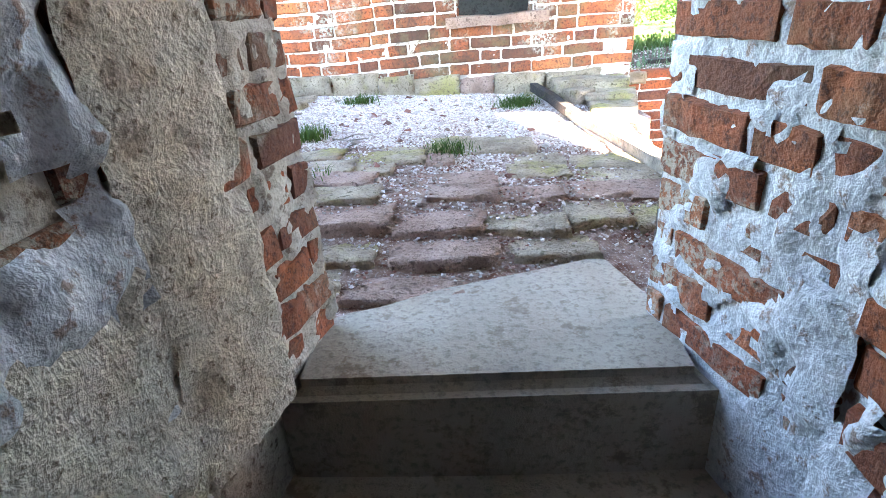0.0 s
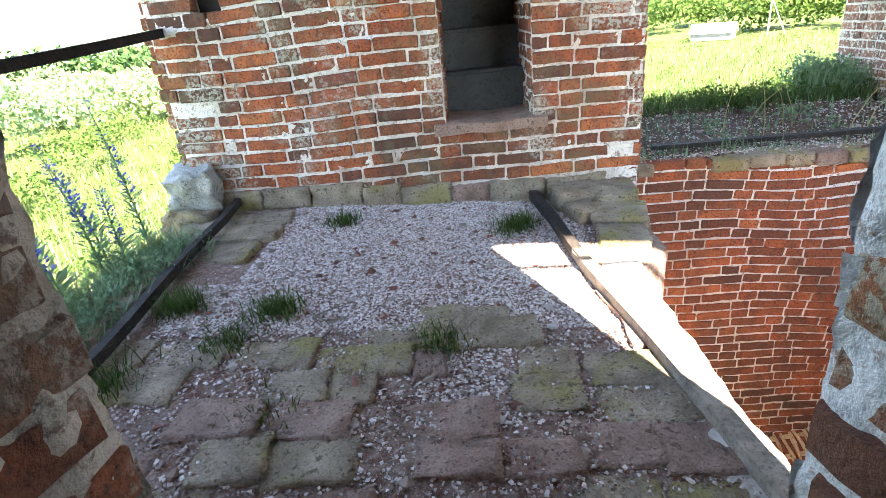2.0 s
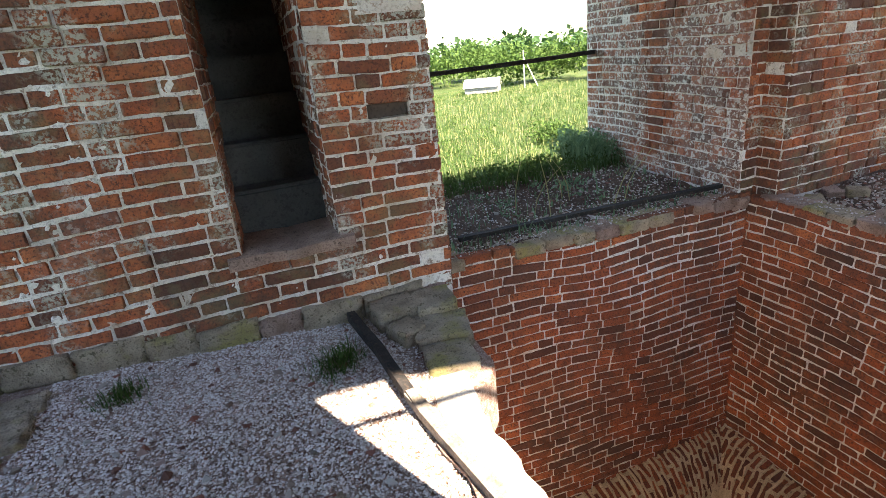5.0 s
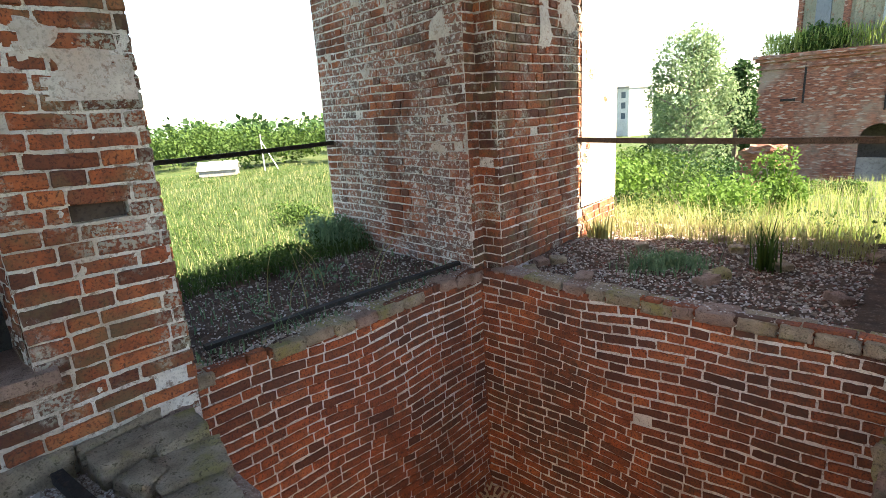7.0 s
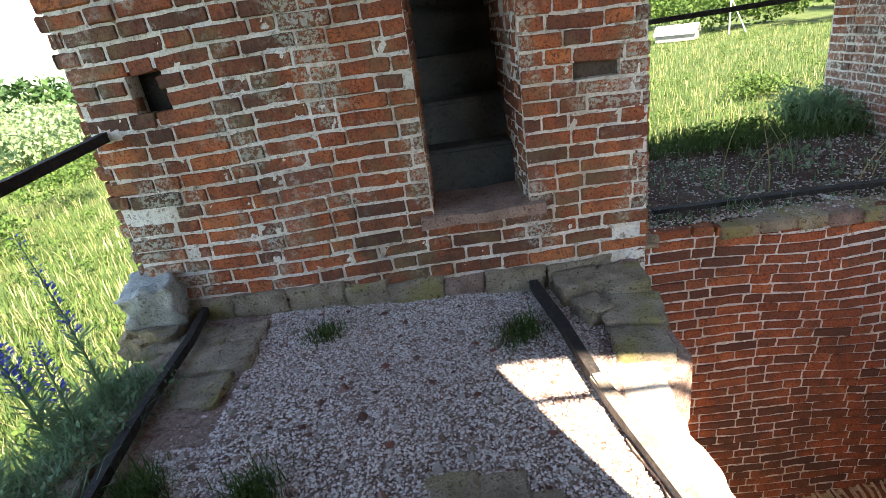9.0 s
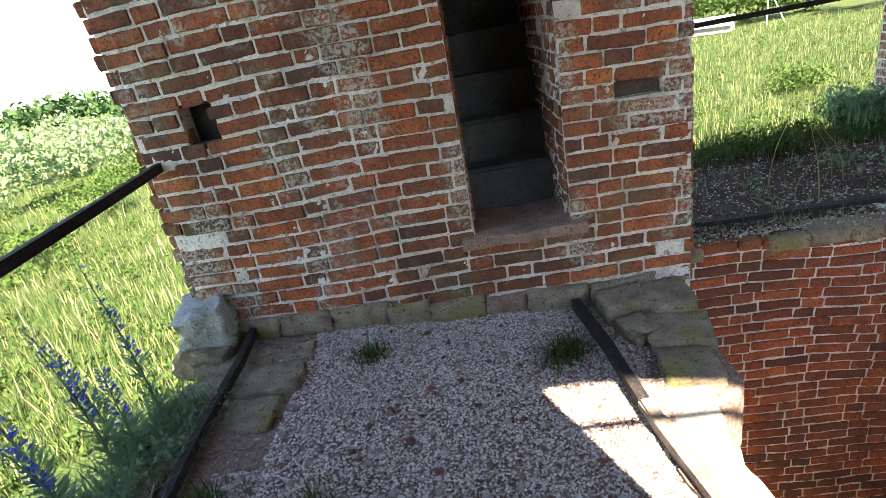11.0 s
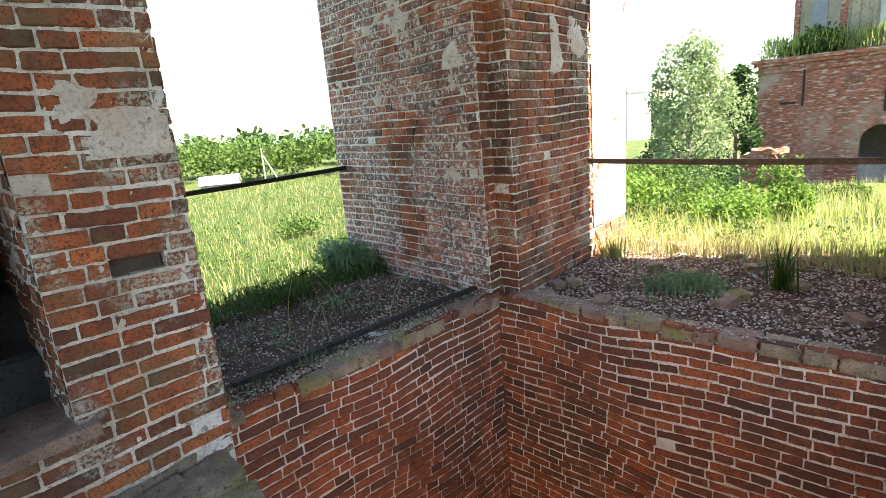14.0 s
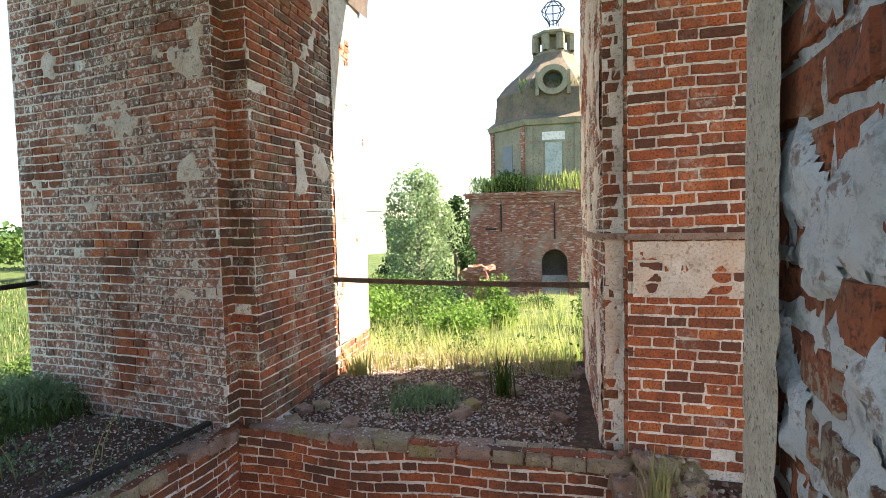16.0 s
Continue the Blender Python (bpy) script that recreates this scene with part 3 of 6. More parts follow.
# pier with the stone band
wall_se = empty("wall_south_east", label="orange-red brick belfry pier with a plastered band", category="wall", kind="structure")
bm = bmesh.new()
D_OUT = [(3.92, OUT_S), (OUT_E, OUT_S), (OUT_E + 0.1, 1.60), (4.06, 1.42), (4.04, 1.27), (3.92, 1.27)]
prism(bm, D_OUT, -0.05, TOP)
part("core", bm, M_MORTAR, wall_se)
masonry(wall_se, (3.92, 1.27), (3.92, -0.6), 0.02, 4.1, (M_ORANGE, M_ORANGE_J), nearest=(3.9, 1.0, 1.2), limit=300, seed=15, course=0.071)
masonry(wall_se, (4.05, 1.28), (3.92, 1.28), 0.02, 4.1, (M_BRICK, M_BRICK_J), nearest=(3.9, 1.2, 1.2), limit=60, seed=16)
masonry(wall_se, (4.06, 1.42), (4.06, 1.28), 0.02, 4.1, (M_BRICK, M_BRICK_J), nearest=(3.9, 1.2, 1.2), limit=60, seed=17)
masonry(wall_se, (6.40, 1.595), (4.06, 1.42), 0.02, 4.1, (M_LIMED, M_LIMED_J), nearest=(4.1, 1.4, 1.2), limit=200, seed=18)
bm = bmesh.new()
prism(bm, [(3.875, 0.1), (3.925, 0.1), (3.925, 1.26), (4.05, 1.29), (4.05, 1.47), (5.0, 1.545), (5.0, 1.575), (4.01, 1.49), (4.0, 1.335), (3.875, 1.31)][::1], 1.50, 1.54)
part("band", bm, M_REDSTONE, wall_se, "thin projecting brick string course")


def arch(bm, at, lo, hi, horizontal, o0, o1):
    """The solid over an opening from lo to hi: a round arch with its spandrels up to TOP."""
    mid, rad = (lo + hi) / 2, (hi - lo) / 2
    n = 16
    for i in range(n):
        t0, t1 = math.pi * i / n, math.pi * (i + 1) / n
        p0, p1 = mid - rad * math.cos(t0), mid - rad * math.cos(t1)
        z = [SPRING + rad * math.sin(t0), SPRING + rad * math.sin(t1)]
        quad = []
        for o in (o0, o1):
            for p, zz in ((p0, z[0]), (p1, z[1]), (p1, TOP), (p0, TOP)):
                quad.append(bm.verts.new((p, o, zz) if horizontal else (o, p, zz)))
        a, b = quad[:4], quad[4:]
        bm.faces.new(a)
        bm.faces.new(b[::-1])
        for j in range(4):
            bm.faces.new((a[j], b[j], b[(j + 1) % 4], a[(j + 1) % 4]))
    bmesh.ops.recalc_face_normals(bm, faces=bm.faces[:])


# Arches and ceiling stay out of view, added to shape the light.
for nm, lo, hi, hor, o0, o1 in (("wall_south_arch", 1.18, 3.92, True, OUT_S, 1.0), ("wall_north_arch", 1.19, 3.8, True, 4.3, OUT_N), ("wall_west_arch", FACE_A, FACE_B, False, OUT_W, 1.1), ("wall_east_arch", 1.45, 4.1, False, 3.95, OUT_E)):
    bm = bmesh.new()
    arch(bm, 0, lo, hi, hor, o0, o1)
    tagged(part(nm, bm, M_DARKIN), "unseen brick arch over a belfry opening, shaping the daylight", "wall", kind="structure")
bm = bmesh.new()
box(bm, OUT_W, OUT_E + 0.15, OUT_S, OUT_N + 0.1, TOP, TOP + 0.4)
tagged(part("ceiling", bm, M_DARKIN), "unseen plain masonry cover keeping skylight out of the belfry", "ceiling", kind="structure")

# the shaft
for nm, st, en, ht, sd in (("wall_shaft_north", (1.0, 4.32), (3.82, 4.22), 0.03, 21), ("wall_shaft_east", (3.80, 4.25), (3.86, 0.95), 0.03, 22)):
    w = empty(nm, label="rough wavy red brick wall of the open shaft", category="wall", kind="structure")
    bm = bmesh.new()
    if nm.endswith("north"):
        prism(bm, [(1.0, 4.32), (3.9, 4.22), (3.9, 4.75), (1.0, 4.75)], BOTTOM - 0.1, ht - 0.03)
    else:
        prism(bm, [(3.80, 4.4), (3.86, 0.9), (4.3, 0.9), (4.3, 4.4)], BOTTOM - 0.1, ht - 0.03)
    part("core", bm, M_MORTAR, w)
    masonry(w, st, en, -2.52, ht, (M_PIT, M_PIT_J), wave=0.013, proud=0.014, jitter=0.003, nearest=(2.6, 3.6, 0.3), limit=300, seed=sd, lost=0.002, course=0.0735, rough_course=0.5)
w = empty("wall_shaft_west", label="brick wall of the shaft under the ledge", category="wall", kind="structure")
bm = bmesh.new()
prism(bm, [(0.3, 1.29), (0.86, 1.29), (0.86, 4.6), (0.3, 4.6)], BOTTOM - 0.1, -0.12)
part("core", bm, M_MORTAR, w)
masonry(w, (0.86, 1.3), (0.86, 4.3), -2.6, -0.12, (M_PIT, M_PIT_J), wave=0.006, proud=0.02, jitter=0.01, nearest=(1.05, 2, 0), limit=60, seed=25)
w = empty("wall_shaft_south", label="brick wall of the shaft beneath the south arch", category="wall", kind="structure")
bm = bmesh.new()
box(bm, 1.0, 4.3, -1.2, 1.0, BOTTOM - 0.1, -0.04)
part("core", bm, M_EARTH, w)
masonry(w, (3.85, 1.0), (1.2, 1.0), -2.5, -0.08, (M_PIT, M_PIT_J), wave=0.008, proud=0.012, jitter=0.009, nearest=(3.4, 1.0, 0), limit=60, seed=26, course=0.0735)
bm = bmesh.new()
box(bm, 0.3, 4.3, 0.8, 4.8, BOTTOM - 0.3, BOTTOM)
tagged(part("floor_shaft", bm, M_VAULT), "earthy floor at the bottom of the shaft", "floor", kind="structure")

# lower parts of the tower, down to the meadow
bm = bmesh.new()
box(bm, OUT_W, 0.35, OUT_S, OUT_N, -9.4, BOTTOM - 0.32)
box(bm, 0.35, OUT_E, OUT_S, OUT_N, -9.4, BOTTOM - 0.32)
box(bm, OUT_W, 0.3, FACE_A, FACE_B, BOTTOM - 0.3, -0.2)
box(bm, OUT_W, 1.0, FACE_B, OUT_N, BOTTOM - 0.3, -0.12)
box(bm, 1.0, 3.95, 4.76, OUT_N, BOTTOM - 0.3, -0.1)
box(bm, 4.31, OUT_E, 0.9, OUT_N, BOTTOM - 0.3, -0.12)
box(bm, 4.31, OUT_E, OUT_S, 0.89, BOTTOM - 0.3, -0.06)
tagged(part("wall_tower_base", bm, M_DARKIN), "brick body of the bell tower below the belfry", "wall", kind="structure")

# stair passage: steps up to the threshold
stair = empty("stair", label="steep worn stone steps inside the pier", category="stairs", kind="structure")
for i in range(6):
    bm = bmesh.new()
    zt = -0.06 - 0.19 * i
    y1 = 1.10 - 0.22 * i
    n = 10
    top = []
    for k in range(n + 1):
        x = IN0 + 0.005 + (IN1 - IN0 - 0.01) * k / n
        dip = 0.012 * math.sin(math.pi * k / n)
        wob = 0.012 * math.sin(3.1 * k + i)
        if i == 0:
            x = max(-0.235, min(0.585, x))
            prof = [(y1 - 0.31, zt - 0.20), (y1 - 0.015 + wob, zt - 0.20), (y1 - 0.012 + wob, zt - 0.025 - dip), (y1 + 0.012 + wob, zt - 0.006 - dip), (SPLAY + 0.30, zt - 0.02), (SPLAY + 0.30, zt - 0.25)]
        else:
            prof = [(y1 - 0.31, zt - 0.20), (y1 - 0.015 + wob, zt - 0.20), (y1 - 0.012 + wob, zt - 0.03 - dip), (y1 + 0.015 + wob, zt - 0.008 - dip), (y1 + 0.23, zt - dip * 0.5), (y1 + 0.23, zt - 0.25)]
        top.append([bm.verts.new((x, y, z)) for y, z in prof])
    for k in range(n):
        for j in range(5):
            bm.faces.new((top[k][j], top[k + 1][j], top[k + 1][j + 1], top[k][j + 1]))
    bmesh.ops.recalc_face_normals(bm, faces=bm.faces[:])
    part("step", bm, M_STEP, stair)
bm = bmesh.new()
lo = [(-0.222, 1.062), (0.572, 1.062), (0.512, 1.285), (0.51, 1.55), (0.43, 1.57), (0.34, 1.50), (0.22, 1.43), (0.08, 1.385), (-0.08, 1.37), (-0.17, 1.34), (-0.162, 1.285)]
prism(bm, lo, -0.3, -0.035)
bmesh.ops.bevel(bm, geom=[e for e in bm.edges if abs(e.verts[0].co.z - e.verts[1].co.z) < 1e-4 and e.verts[0].co.z > -0.1], offset=0.03, segments=3, affect="EDGES")
part("threshold", bm, M_STEP, stair, "smooth grey cement threshold")
bm = bmesh.new()
box(bm, IN0, IN1, OUT_S + 0.3, 0.0, BOTTOM, -1.25)
part("landing", bm, M_STEP, stair)

# near jambs of the stair door: large worn bricks with thick lime joints
masonry(wall_sw, (IN0, SPLAY), (DA0, FACE_A), -0.05, 2.5, (M_JAMB, M_JAMB), proud=0.007, jitter=0.006, seed=31, lost=0.0, rough_course=0.8)
masonry(wall_sw, (DA1, FACE_A), (IN1, SPLAY), -0.05, 2.5, (M_JAMB, M_JAMB), proud=0.007, jitter=0.006, seed=32, lost=0.0, rough_course=0.8)
masonry(wall_sw, (1.18, FACE_E), (DA1 + 0.03, FACE_A), 0.0, 2.7, (M_JAMB, M_JAMB), proud=0.008, jitter=0.004, seed=33, limit=300, lost=0.04, rough_course=0.9)
masonry(wall_sw, (DA0 - 0.03, FACE_A), (OUT_W, FACE_A), 0.05, 2.7, (M_JAMB, M_JAMB), proud=0.012, seed=34, limit=250, lost=0.02)
masonry(wall_sw, (IN1, SPLAY), (IN1, -0.6), -1.2, 1.9, (M_JAMB, M_JAMB), proud=0.012, jitter=0.01, seed=35, limit=300, lost=0.10, rough_course=0.8, nearest=(IN1, 1.0, 0.4))
masonry(wall_sw, (IN0, -0.6), (IN0, SPLAY), -1.2, 1.9, (M_JAMB, M_JAMB), proud=0.008, jitter=0.01, seed=36, limit=200, lost=0.5, rough_course=0.8, nearest=(IN0, 1.0, 0.2))
masonry(wall_sw, (1.18, 0.2), (1.18, FACE_E), -0.1, 2.5, (M_JAMB, M_JAMB), proud=0.01, seed=37, limit=60)

# plaster skins on the stair passage and the pier's face
crust("plaster_skin", wall_sw, (IN0, -0.5), (IN0, SPLAY), -1.0, 1.9, M_COARSE, 0.62, 2.6, 0.030, 4, 0.02, 0.014, "rough pitted lime plaster")
crust("plaster_skin", wall_sw, (IN0, -0.5), (IN0, SPLAY), -1.0, 1.9, M_WHITE, 0.54, 4.5, 0.036, 9, 0.02, 0.014, "flaking white limewash")
crust("plaster_skin", wall_sw, (IN0, SPLAY), (-0.215, 1.08), -0.05, 2.2, M_COARSE, 0.80, 3.0, 0.030, 14, 0.02, 0.012, "rough pitted lime plaster")
crust("plaster_skin", wall_sw, (IN1, SPLAY), (IN1, -0.5), -1.0, 1.9, M_WHITE, 0.56, 4.5, 0.024, 6, 0.016, 0.012, "flaking white limewash")
crust("plaster_skin", wall_sw, (DA1, FACE_A), (IN1, SPLAY), -0.05, 2.2, M_WHITE, 0.42, 5.5, 0.018, 16, 0.016, 0.008, "flaking white limewash")
crust("plaster_skin", wall_sw, (1.185, FACE_E), (1.0, FACE_E + 0.01), 0.06, 2.7, M_COARSE, 0.86, 3.0, 0.026, 12, 0.02, 0.004, "coarse sandy plaster edge")
crust("plaster_skin", wall_sw, (1.05, FACE_E + 0.008), (DA1, FACE_A), 0.0, 2.7, M_WHITE, 0.5, 6.5, 0.015, 13, 0.010, 0.009, "flaking white limewash")
# remains of plaster on the other piers
crust("plaster_patch", wall_ne, (3.975, 6.4), (3.735, 4.3), 1.05, 1.45, M_PLASTER, 0.36, 2.6, 0.02, 22, 0.02, 0.003)
crust("plaster_patch", wall_ne, (3.975, 6.48), (3.735, 4.3), 1.5, 4.2, M_PLASTER, 0.36, 2.4, 0.017, 25, 0.025, 0.003)
crust("plaster_patch", wall_ne, (5.35, 4.112), (6.22, 4.154), 0.35, 4.2, M_PLASTER, 0.75, 1.7, 0.022, 27, 0.025, 0.004)
crust("plaster_patch", wall_ne, (4.55, 4.073), (5.34, 4.111), 1.6, 4.2, M_PLASTER, 0.42, 1.9, 0.018, 28, 0.022, 0.003)
crust("plaster_patch", wall_nw, (-1.4, FACE_B), (0.05, FACE_B), 0.2, 2.6, M_PLASTER, 0.20, 3.4, 0.016, 29, 0.018, 0.003)
crust("plaster_patch", wall_nw, (0.68, FACE_B), (1.18, FACE_B), 1.55, 2.6, M_PLASTER, 0.40, 2.6, 0.018, 31, 0.018, 0.003)
crust("plaster_patch", wall_se, (3.92, 1.24), (3.92, 0.1), 1.13, 1.49, M_PLASTER, 0.66, 3.0, 0.02, 33, 0.02, 0.003, "cracked beige plaster in the band")
crust("plaster_patch", wall_se, (3.92, 1.27), (3.92, 0.1), 1.5, 3.6, M_PLASTER, 0.24, 2.4, 0.02, 34, 0.022, 0.003)
crust("plaster_patch", wall_se, (6.35, 1.59), (4.07, 1.421), 0.05, 3.6, M_PLASTER, 0.5, 2.0, 0.022, 36, 0.03, 0.004)
crust("plaster_patch", wall_se, (4.06, 1.41), (4.06, 1.29), 0.4, 1.5, M_PLASTER, 0.62, 3.0, 0.02, 37, 0.02, 0.003)

# ledge of the west opening
ledge = empty("floor_ledge", label="gravelled ledge with mossy sandstone slabs", category="floor", kind="structure")
bm = bmesh.new()
NX, NY = 44, 44
grid = []
for j in range(NY + 1):
    y = 1.3 + (FACE_B + 0.03 - 1.3) * j / NY
    xl = -1.34 - 0.05 * noise.noise(Vector((0, y * 3, 1)))
    xr = 0.90 + 0.03 * noise.noise(Vector((5, y * 4, 2))) + 0.22 * max(0.0, min(1.0, (y - 2.95) / 0.25))
    row = []
    for i in range(NX + 1):
        x = xl + (xr - xl) * i / NX
        edge = min(i, NX - i)
        row.append(bm.verts.new((x, y, floor_z(x, y) - (0.02 if edge == 0 else 0.0) + 0.006 * noise.noise(Vector((x * 9, y * 9, 3))))))
    grid.append(row)
for j in range(NY):
    for i in range(NX):
        bm.faces.new((grid[j][i], grid[j][i + 1], grid[j + 1][i + 1], grid[j + 1][i]))
for side in (0, NX):
    low = [bm.verts.new((g[side].co.x, g[side].co.y, -0.35)) for g in grid]
    for j in range(NY):
        bm.faces.new((grid[j][side], grid[j + 1][side], low[j + 1], low[j]))
bmesh.ops.recalc_face_normals(bm, faces=bm.faces[:])
part("bed", bm, M_GRAVEL_BED, ledge)

# lumpy bedding mortar squeezed out of the joints over each face
DOOR_GAPS = [(DB0 - OUT_W - 0.01, DB1 - OUT_W + 0.01, DBZ - 0.08, 9), (0.24, 0.43, 1.155, 1.395), (0.83 - OUT_W, 1.07 - OUT_W, 1.05, 1.15)]
crust("mortar_joints", wall_nw, (OUT_W, FACE_B), (1.19, FACE_B), 0.15, 2.74, M_MORTAR, 1.0, 3.0, 0.0, 51, 0.016, 0.0085, gaps=DOOR_GAPS)
crust("mortar_joints", wall_nw, (DB1, 5.3), (DB1, FACE_B + 0.01), 0.47, 2.7, M_MORTAR, 1.0, 3.0, 0.003, 52, 0.03, 0.014)
crust("mortar_joints", wall_ne, (3.975, 6.5), (3.735, 4.26), 0.03, 4.2, M_MORTAR, 1.0, 3.0, 0.0, 53, 0.021, 0.008)
crust("mortar_joints", wall_ne, (3.89, 4.045), (6.2, 4.155), 0.03, 4.2, M_MORTAR, 1.0, 3.0, 0.0, 54, 0.021, 0.008)
crust("mortar_joints", wall_se, (3.92, 1.26), (3.92, 0.1), 0.03, 3.6, M_MORTAR, 1.0, 3.0, 0.0, 55, 0.021, 0.008, gaps=[(0, 1.3, 1.5, 1.54)])
shaft_n, shaft_e, shaft_w = bpy.data.objects["wall_shaft_north"], bpy.data.objects["wall_shaft_east"], bpy.data.objects["wall_shaft_west"]
crust("mortar_joints", shaft_n, (1.03, 4.319), (3.80, 4.221), -2.5, 0.0, M_MORTAR, 1.0, 3.0, 0.002, 56, 0.018, 0.004)
crust("mortar_joints", shaft_e, (3.80, 4.2), (3.859, 1.0), -2.5, 0.0, M_MORTAR, 1.0, 3.0, 0.002, 57, 0.018, 0.004)
# Unseen pale skin, added to bounce sunlight into the shaft.
crust("plaster_skin", shaft_w, (0.86, 1.31), (0.86, 4.3), -2.5, -0.3, M_PLASTER, 0.8, 2.0, 0.035, 58, 0.05, 0.006, "unseen pale skin bouncing sun into the shaft")
crust("plaster_skin", wall_sw, (-0.215, 1.08), (DA0, FACE_A), -0.05, 2.2, M_DIRTY_MORTAR, 1.0, 3.0, 0.001, 59, 0.014, 0.018, "thick lime mortar")
crust("plaster_skin", wall_sw, (DA1, FACE_A), (IN1, SPLAY), -0.05, 2.2, M_WHITE, 1.0, 3.0, 0.001, 60, 0.014, 0.012, "thick whitish lime mortar")
crust("plaster_skin", wall_sw, (1.05, FACE_E + 0.008), (DA1 + 0.01, FACE_A), 0.0, 2.6, M_WHITE, 1.0, 3.0, 0.001, 61, 0.014, 0.010, "thick whitish lime mortar")

# sills of the north and east openings: rubble-strewn masonry
def sill_z(x, y):
    return 0.02 + 0.05 * noise.noise(Vector((x * 1.3, y * 1.3, 4))) + 0.02 * noise.noise(Vector((x * 5, y * 5, 1)))


for nm, x0, x1, y0, y1, lab in (("floor_sill_north", 1.19, 3.97, 4.33, OUT_N, "shaded sill of earth, gravel and weeds"), ("floor_sill_east", 3.88, OUT_E, 1.30, 4.2, "rubble-strewn sill, sunlit at its outer edge")):
    bm = bmesh.new()
    n = 40
    rows = [[bm.verts.new((x0 + (x1 - x0) * i / n, y0 + (y1 - y0) * j / n, sill_z(x0 + (x1 - x0) * i / n, y0 + (y1 - y0) * j / n))) for i in range(n + 1)] for j in range(n + 1)]
    for j in range(n):
        for i in range(n):
            bm.faces.new((rows[j][i], rows[j][i + 1], rows[j + 1][i + 1], rows[j + 1][i]))
    tagged(part(nm, bm, M_EARTH), lab, "floor", kind="structure")

# meadow and distance
bm = bmesh.new()
GZ = -9.4
n = 70
rows = []
for j in range(n + 1):
    row = []
    for i in range(n + 1):
        u, v = (i / n - 0.5) * 2, (j / n - 0.5) * 2
        x, y = 2 + 1500 * u * abs(u) ** 1.6, 2.5 + 1500 * v * abs(v) ** 1.6
        d = math.hypot(x, y)
        z = GZ + 0.5 * noise.noise(Vector((x * 0.03, y * 0.03, 0))) * min(1, d / 20) + max(0, d - 180) * 0.006
        row.append(bm.verts.new((x, y, z)))
    rows.append(row)
for j in range(n):
    for i in range(n):
        bm.faces.new((rows[j][i], rows[j][i + 1], rows[j + 1][i + 1], rows[j + 1][i]))
tagged(part("ground", bm, M_FIELD), "lush green meadow around the tower", "meadow", kind="structure")


# ---- things on the ledge ----
STONES = [stone_mesh("stone", i, rough=0.024, bevel=0.05) for i in range(10)]
REDS = [stone_mesh("stone", 60 + i, rough=0.035, bevel=0.08) for i in range(6)]
for me in STONES:
    me.materials.append(M_STONE)
for me in REDS:
    me.materials.append(M_REDSTONE)


def block(parent, x, y, z, sx, sy, sz, turn=0.0, red=False, tilt=0.0, roll=0.0):
    ob = new("stone", rng.choice(REDS if red else STONES))
    ob.parent = parent
    ob.matrix_basis = pose(x, y, z, math.degrees(tilt), math.degrees(roll), turn) @ Matrix.Diagonal((sx, sy, sz, 1))
    return ob


# slabs in the ledge: (x, y, width, depth), mossy ones beyond and reddish ones near the stair
MOSSY = ((0.06, 2.60, 0.18, 0.12), (0.23, 2.59, 0.15, 0.11), (-0.07, 2.47, 0.31, 0.16), (0.25, 2.46, 0.32, 0.16), (-1.06, 2.38, 0.21, 0.17), (-0.81, 2.38, 0.27, 0.16), (-0.58, 2.37, 0.21, 0.15), (-0.42, 2.37, 0.11, 0.17), (-0.19, 2.33, 0.32, 0.15), (0.41, 2.31, 0.18, 0.14), (0.68, 2.25, 0.30, 0.15), (-0.87, 2.21, 0.24, 0.17), (-0.38, 2.19, 0.19, 0.15), (-0.21, 2.19, 0.15, 0.15), (0.39, 2.15, 0.21, 0.16), (0.67, 2.09, 0.27, 0.15))
REDDISH = ((0.03, 2.29, 0.10, 0.12), (-0.57, 2.05, 0.25, 0.15), (-0.31, 2.04, 0.25, 0.15), (0.10, 2.03, 0.26, 0.16), (0.74, 1.92, 0.22, 0.16), (0.55, 1.94, 0.17, 0.15), (0.12, 1.89, 0.21, 0.11), (-0.78, 1.94, 0.2, 0.15), (0.33, 1.90, 0.2, 0.12))
GREYISH = ((-0.47, 1.90, 0.19, 0.15), (-0.26, 1.89, 0.23, 0.14), (-0.27, 1.74, 0.36, 0.15), (0.05, 1.73, 0.25, 0.14), (0.30, 1.73, 0.23, 0.14), (0.51, 1.77, 0.17, 0.15), (-0.36, 1.59, 0.13, 0.12), (-0.20, 1.59, 0.16, 0.13), (0.07, 1.58, 0.27, 0.12), (0.36, 1.60, 0.22, 0.11), (0.70, 1.75, 0.17, 0.15), (-0.62, 1.76, 0.26, 0.15), (-0.03, 1.44, 0.30, 0.12), (-0.27, 1.46, 0.15, 0.12))
for rows_of, share in ((MOSSY, 0.0), (REDDISH, 1.0), (GREYISH, 0.35)):
    for x, y, w, d in rows_of:
        block(ledge, x, y, floor_z(x, y) - 0.048 + rng.uniform(-0.006, 0.006), w + 0.01, d + 0.01, 0.12, rng.uniform(-4, 4), rng.random() < share, rng.uniform(-0.03, 0.03), rng.uniform(-0.03, 0.03))
